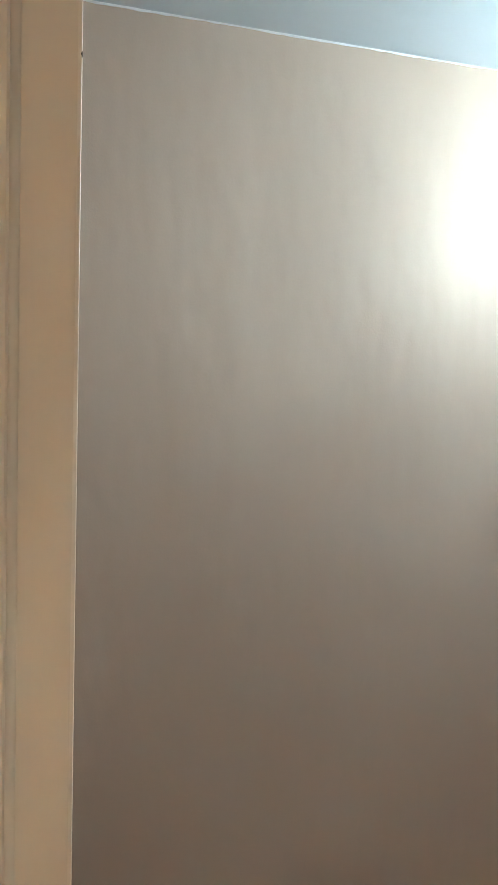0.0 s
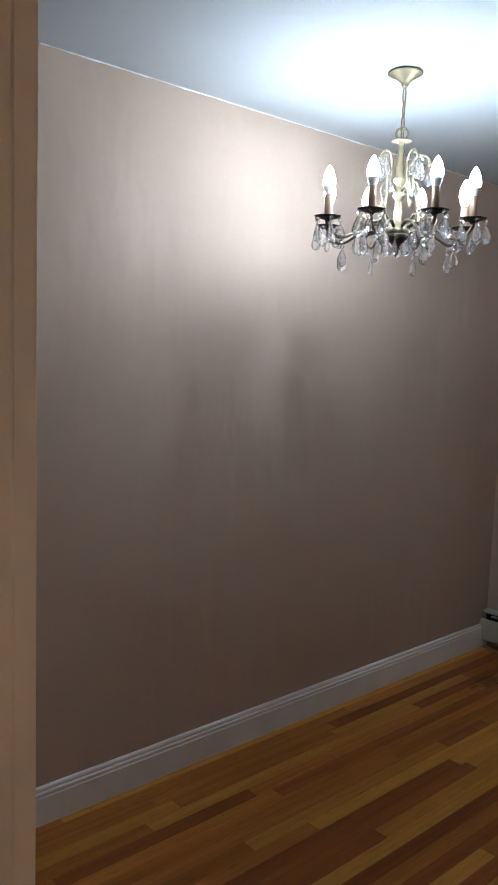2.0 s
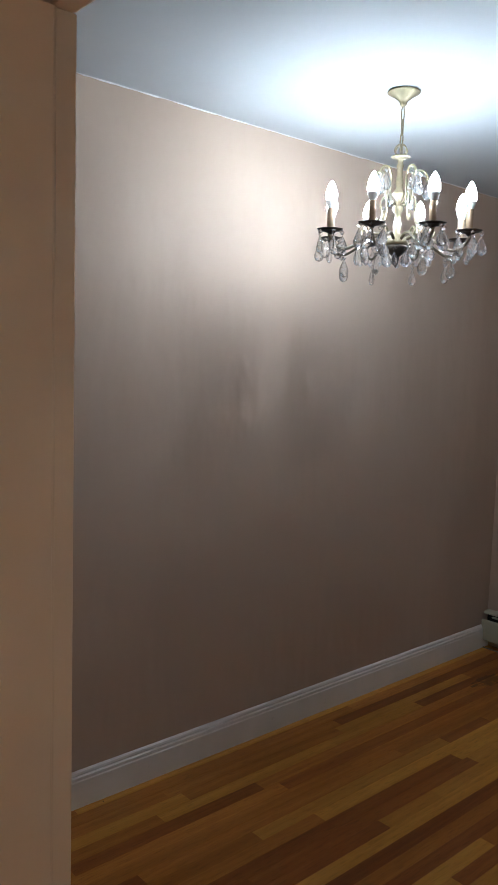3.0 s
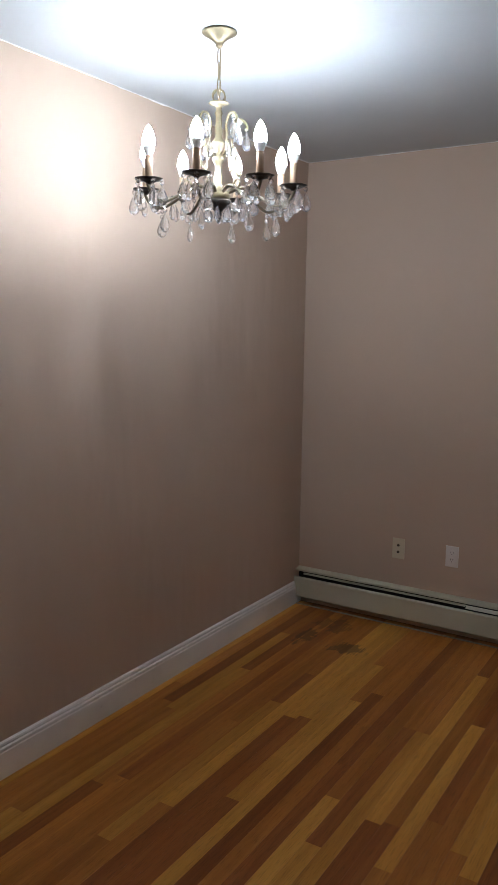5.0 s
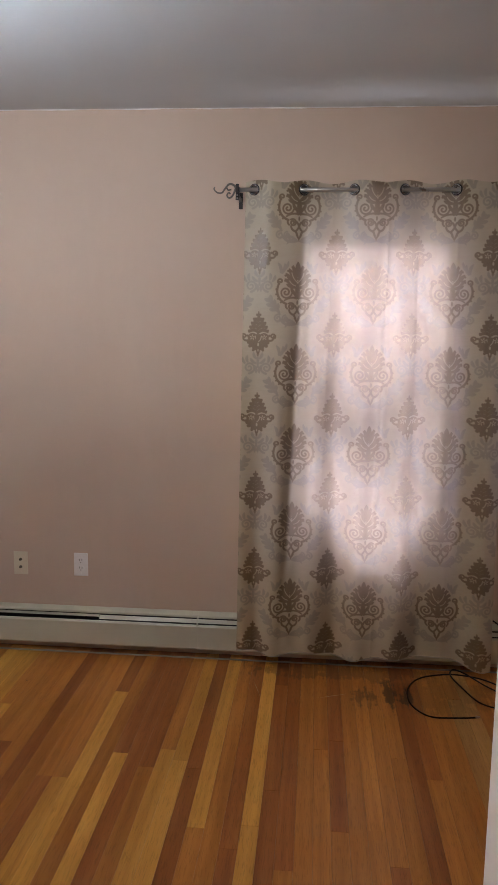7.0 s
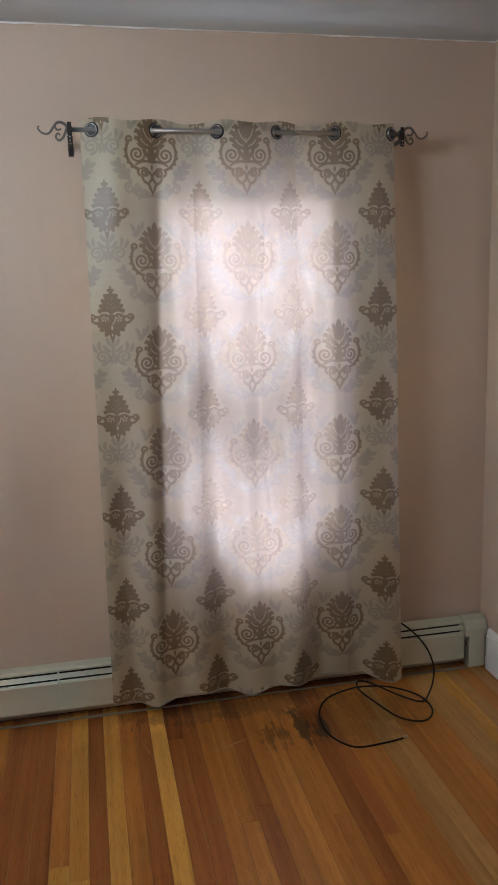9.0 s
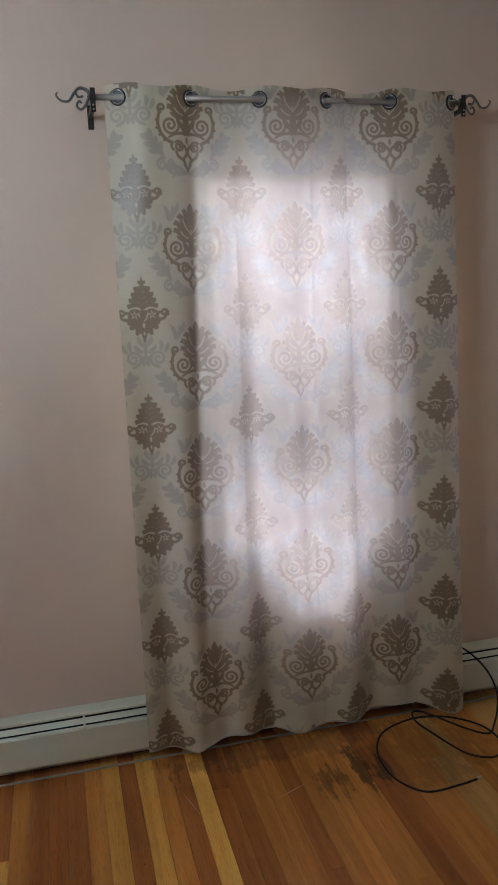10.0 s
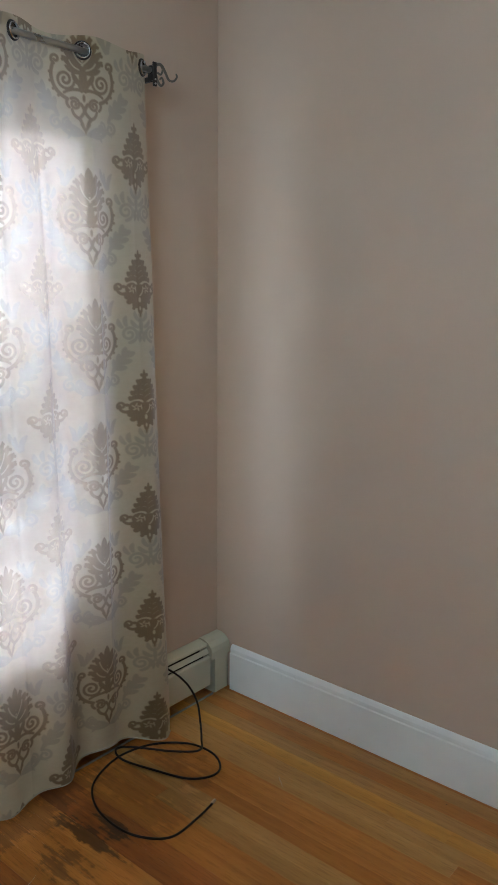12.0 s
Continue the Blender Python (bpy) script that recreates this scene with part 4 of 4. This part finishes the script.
    for k in range(8):
        ang = -70.5 + 45 * k
        arm = shared("arm", arm_me, top, pose(0, 0, 0, 0, 0, ang), "S-curved brass arm")
        shared("arm_curl", curl_me, arm, Matrix.Identity(4))
        at_cup = Matrix.Translation((R, 0, 0))
        shared("drip_pan", pan_me, arm, at_cup, "dark bronze scalloped drip pan")
        shared("candle_sleeve", sleeve_me, arm, at_cup, "copper-tan candle sleeve")
        shared("bulb_collar", collar_me, arm, at_cup)
        shared("bulb", bulb_me, arm, at_cup, "lit frosted candle bulb")
        # drops round the pan
        for j in range(5):
            a = math.radians(360 / 5 * j + 14)
            x, y = R + 0.039 * math.cos(a), 0.039 * math.sin(a)
            shared("crystal_bead", bead, arm, pose(x, y, pan_z - 0.004, 0, 0, rnd.uniform(0, 90)))
            hung = shared("crystal_drop", drop, arm, pose(x, y, pan_z - 0.012, rnd.uniform(-5, 5), rnd.uniform(-5, 5), rnd.uniform(0, 180)))
            hung.scale = (1.1, 1.1, rnd.uniform(1.1, 1.3))
        # a long drop below the arm's low point and one midway
        shared("crystal_bead", bead, arm, pose(0.185, 0, 1.984))
        shared("crystal_bead", bead, arm, pose(0.185, 0, 1.968))
        low = shared("crystal_drop", drop, arm, pose(0.185, 0, 1.962, 0, 0, rnd.uniform(0, 180)))
        low.scale = (1.0, 1.0, 1.2)
        shared("crystal_bead", bead, arm, pose(0.115, 0, 2.022))
        shared("crystal_drop", drop, arm, pose(0.115, 0, 2.014, 0, 0, rnd.uniform(0, 180)))
    # small upper arms, each with hanging drops
    up_pts = smooth_path([(0.016, 0, 2.150), (0.040, 0, 2.165), (0.044, 0, 2.205), (0.040, 0, 2.235), (0.056, 0, 2.262), (0.080, 0, 2.262), (0.094, 0, 2.244), (0.088, 0, 2.232)], 6)
    up_me = mesh_of("upper_arm", tube(up_pts, 0.0042, 7), BRASS, True)
    foot_pts = smooth_path([(0.042, 0, 2.190), (0.058, 0, 2.165), (0.056, 0, 2.125), (0.064, 0, 2.095), (0.076, 0, 2.102), (0.070, 0, 2.112)], 6)
    foot_me = mesh_of("lower_curl", tube(foot_pts, 0.0034, 6), BRASS, True)
    for k in range(5):
        arm = shared("upper_arm", up_me, top, pose(0, 0, 0, 0, 0, 72 * k - 20), "small curled brass arm")
        shared("lower_curl", foot_me, arm, Matrix.Identity(4))
        for x, zt in ((0.094, 2.236), (0.070, 2.252), (0.050, 2.200)):
            shared("crystal_bead", bead, arm, pose(x, 0.004, zt, 0, 0, rnd.uniform(0, 90)))
            d = shared("crystal_drop", drop, arm, pose(x, 0.004, zt - 0.008, 0, 0, rnd.uniform(0, 180)))
            d.scale = (1.0, 1.0, 1.15)
    for k in range(6):
        a = math.radians(60 * k)
        shared("crystal_bead", bead, top, pose(0.036 * math.cos(a), 0.036 * math.sin(a), 2.006))
        shared("crystal_drop", drop, top, pose(0.036 * math.cos(a), 0.036 * math.sin(a), 1.998, 0, 0, 60 * k + 20))
    return top


chandelier()


# ---- loose cable on the floor ----
def cable():
    top = thing("coaxial_cable", "loose black coaxial cable coiled on the floor below the curtain", "cable")
    r = 0.0036
    pts = [(2.740, -0.508, r), (2.662, -0.520, r), (2.556, -0.521, r), (2.499, -0.460, r), (2.478, -0.375, r), (2.492, -0.264, r), (2.548, -0.170, r), (2.640, -0.122, r), (2.735, -0.110, r), (2.838, -0.145, r),
           (2.912, -0.236, r + 0.004), (2.929, -0.330, r), (2.893, -0.400, r), (2.840, -0.415, r), (2.776, -0.366, r), (2.727, -0.250, r + 0.006), (2.697, -0.140, 0.012), (2.716, -0.085, 0.016), (2.765, -0.110, 0.012), (2.845, -0.228, r + 0.004), (2.905, -0.292, r + 0.006),
           (2.948, -0.262, 0.018), (2.990, -0.215, 0.052), (3.000, -0.190, 0.110), (2.975, -0.165, 0.180), (2.925, -0.130, 0.240), (2.860, -0.085, 0.278), (2.780, -0.050, 0.290), (2.70, -0.03, 0.285)]
    part("jacket", tube(smooth_path(pts, 8), r, 8), CABLE, top, "", True)
    part("connector", lathe([(0.0042, 0), (0.0052, 0.002), (0.0052, 0.012), (0.0042, 0.013), (0.0042, 0.019), (0.001, 0.0195)], 10), COPPER, top, "metal screw connector", True, Matrix.Translation((2.736, -0.508, 0.0056)) @ pose(0, 0, 0, 0, 90, 9))
    return top


cable()


# ---- outside ----
def leaf_cloud(bm, centre, radii, count, size, rnd):
    for _ in range(count):
        while True:
            p = Vector([rnd.uniform(-1, 1) for _ in range(3)])
            if 0.2 < p.length < 1 + 0.25 * noise.noise(p * 3):
                break
        c = Vector([centre[i] + p[i] * radii[i] for i in range(3)])
        q = Euler([rnd.uniform(0, 6.28) for _ in range(3)]).to_matrix()
        s = size * rnd.uniform(0.6, 1.3)
        vs = [bm.verts.new(c + q @ Vector(v) * s) for v in ((-1, 0, 0), (0, -0.45, 0.1), (1, 0, 0), (0, 0.45, 0.1))]
        bm.faces.new(vs)


def shrub(x, y, height, wide, seed):
    rnd = random.Random(seed)
    top = thing("shrub", "dull green garden shrub outside the window", "shrub", "garden shrubs", Matrix.Translation((x, y, -0.5)))
    trunk = tube([(0, 0, 0), (0.03, 0.02, height * 0.4), (0.0, 0.0, height * 0.7)], [0.05, 0.035, 0.015], 8)
    for k in range(5):
        a = 1.3 * k
        tube([(0.02, 0.01, height * 0.3), (0.3 * wide * math.cos(a), 0.3 * wide * math.sin(a), height * 0.75)], [0.02, 0.006], 6, False, trunk)
    part("trunk", trunk, BARK, top, "", True)
    crown = bmesh.new()
    leaf_cloud(crown, (0, 0, height * 0.52), (wide / 2, wide / 2, height * 0.48), int(16000 * wide * height / 3), 0.05, rnd)
    part("crown", crown, LEAF, top)
    return top


ground = finish("ground", box((-400, -400, -0.7), (400, 800, -0.5)), GRASS)
tagged(ground, "plain grass ground outside the house", "ground", "", "structure")
shrub(2.05, 1.12, 1.81, 0.58, 3)
shrub(2.72, 1.05, 1.78, 0.62, 5)


def young_tree(x, y, crown_z, seed):
    rnd = random.Random(seed)
    top = thing("young_tree", "thin young tree with sparse leaves outside the window", "tree", "", Matrix.Translation((x, y, -0.5)))
    trunk = tube([(0.75, 0.3, 0), (0.72, 0.28, 1.6), (0.60, 0.2, crown_z + 0.3)], [0.04, 0.03, 0.02], 8)
    for k in range(6):
        tube([(0.64, 0.22, crown_z - 0.2 + 0.1 * k), (0.2 - 0.11 * k, 0.1 * math.sin(k), crown_z + 0.35 + 0.1 * math.cos(2 * k))], [0.012, 0.004], 6, False, trunk)
    part("trunk", trunk, BARK, top, "", True)
    crown = bmesh.new()
    for k in range(6):
        leaf_cloud(crown, (0.30 - 0.13 * k, 0.1 * math.sin(k), crown_z + 0.42 + 0.10 * math.cos(2.1 * k)), (0.14, 0.16, 0.10), 60, 0.045, rnd)
    part("crown", crown, LEAF, top)
    return top


young_tree(2.28, 3.0, 2.78, 8)


# ---- floor boards ----
def floor_boards():
    rnd = random.Random(21)
    pitch, gap, edge = 0.0577, 0.0005, 1.8395
    meshes = {}
    for tone, mat in WOODS.items():
        bm = box((-(pitch - gap) / 2, 0, -0.016), ((pitch - gap) / 2, 1, 0.0))
        top_edges = [e for e in bm.edges if all(v.co.z > -0.001 for v in e.verts) and abs(e.verts[0].co.y - e.verts[1].co.y) > 0.5]
        bmesh.ops.bevel(bm, geom=top_edges, offset=0.0005, segments=1, affect="EDGES")
        meshes[tone] = mesh_of("plank", bm, mat)
    # boards that stand out by their tone: centre, from, to
    marked = ((1.868, -1.30, -0.02, "light"), (1.868, -3.6, -1.30, "light"), (1.232, -1.75, -0.44, "light"), (1.580, -0.95, -0.02, "light"), (1.522, -1.75, -0.88, "light"),
              (0.700, -1.25, -0.02, "light"), (0.760, -1.9, -0.60, "light"), (0.820, -2.6, -1.0, "light"), (0.240, -2.5, -1.6, "light"), (0.180, -1.5, -0.5, "light"), (2.700, -1.3, -0.35, "tan"), (3.080, -1.4, -0.1, "light"),
              (1.925, -1.1, -0.3, "dark"), (2.155, -1.3, -0.75, "dark"), (0.52, -2.3, -1.2, "light"), (1.06, -2.9, -1.7, "light"))
    first = -int(edge / pitch) - 1
    hall = bmesh.new()
    for row in range(first, int((W - edge) / pitch) + 2):
        cx = edge + (row + 0.5) * pitch
        if cx - pitch / 2 < -0.03 or cx + pitch / 2 > W + 0.03:
            continue
        cuts = sorted({round(c, 3) for m in marked if abs(m[0] - cx) < pitch / 2 for c in m[1:3]})
        cuts = [c for c in cuts if -DEPTH < c < -0.05]
        y = -0.004
        ends = [y]
        stop = -DEPTH - 0.03
        while y > stop:
            step = rnd.uniform(0.8, 2.1)
            nxt = next((c for c in reversed(cuts) if c < y - 0.12), None)
            y2 = y - step
            if nxt is not None and y2 < nxt + 0.25:
                y2 = nxt
            if y2 < stop + 0.3:
                y2 = stop
            ends.append(y2)
            y = y2
        for a, b in zip(ends, ends[1:]):
            mid = (a + b) / 2
            tone = next((m[3] for m in marked if abs(m[0] - cx) < pitch / 2 and m[1] < mid < m[2]), None)
            if tone is None:
                if cx > 2.66:
                    tone = rnd.choice(("tan", "tan", "mid"))
                elif cx > 2.2:
                    tone = rnd.choice(("mid", "mid", "mid", "dark"))
                else:
                    tone = rnd.choice(("mid", "mid", "mid", "mid", "dark", "dark", "dark", "light"))
            ob = shared("plank", meshes[tone], floor_ob, pose(cx, b + gap, rnd.uniform(-0.0003, 0.0002)))
            ob.scale = (1, (a - b) - gap, 1)
        y = stop
        while y > HALL_Y - 0.93:
            y2 = max(y - rnd.uniform(0.5, 1.3), HALL_Y - 0.95)
            box((cx - pitch / 2 + gap / 2, y2 + gap, -0.016), (cx + pitch / 2 - gap / 2, y, -0.0002), bm=hall)
            y = y2
    hb = part("hall_planks", hall, WOODS["mid"], floor_ob, "oak strips of the hall floor")
    tagged(hb, kind="stuff")


floor_boards()


def scratch(name, a, b, w):
    bm = bmesh.new()
    a, b = Vector((*a, 0.0007)), Vector((*b, 0.0007))
    side = Vector((-(b - a).y, (b - a).x, 0)).normalized() * w
    rows = [[bm.verts.new(a.lerp(b, t) + side * k * (0.2 + math.sin(math.pi * t)) + side * 2.2 * noise.noise(Vector((t * 5, 3, 1)))) for k in (-1, 1)] for t in (i / 14 for i in range(15))]
    for p, q in zip(rows, rows[1:]):
        bm.faces.new((p[0], p[1], q[1], q[0]))
    return part(name, bm, SCRATCH, floor_ob, "pale scratch in the varnish")


SCRATCH = plain("raw_scratched_wood", (0.50, 0.38, 0.25), 0.8, vary=0.2)
scratch("scratch", (2.085, -0.405), (2.215, -0.350), 0.0009)
scratch("scratch", (1.80, -0.28), (1.84, -0.42), 0.0006)
scratch("scratch", (2.945, -0.62), (2.985, -0.57), 0.0012)
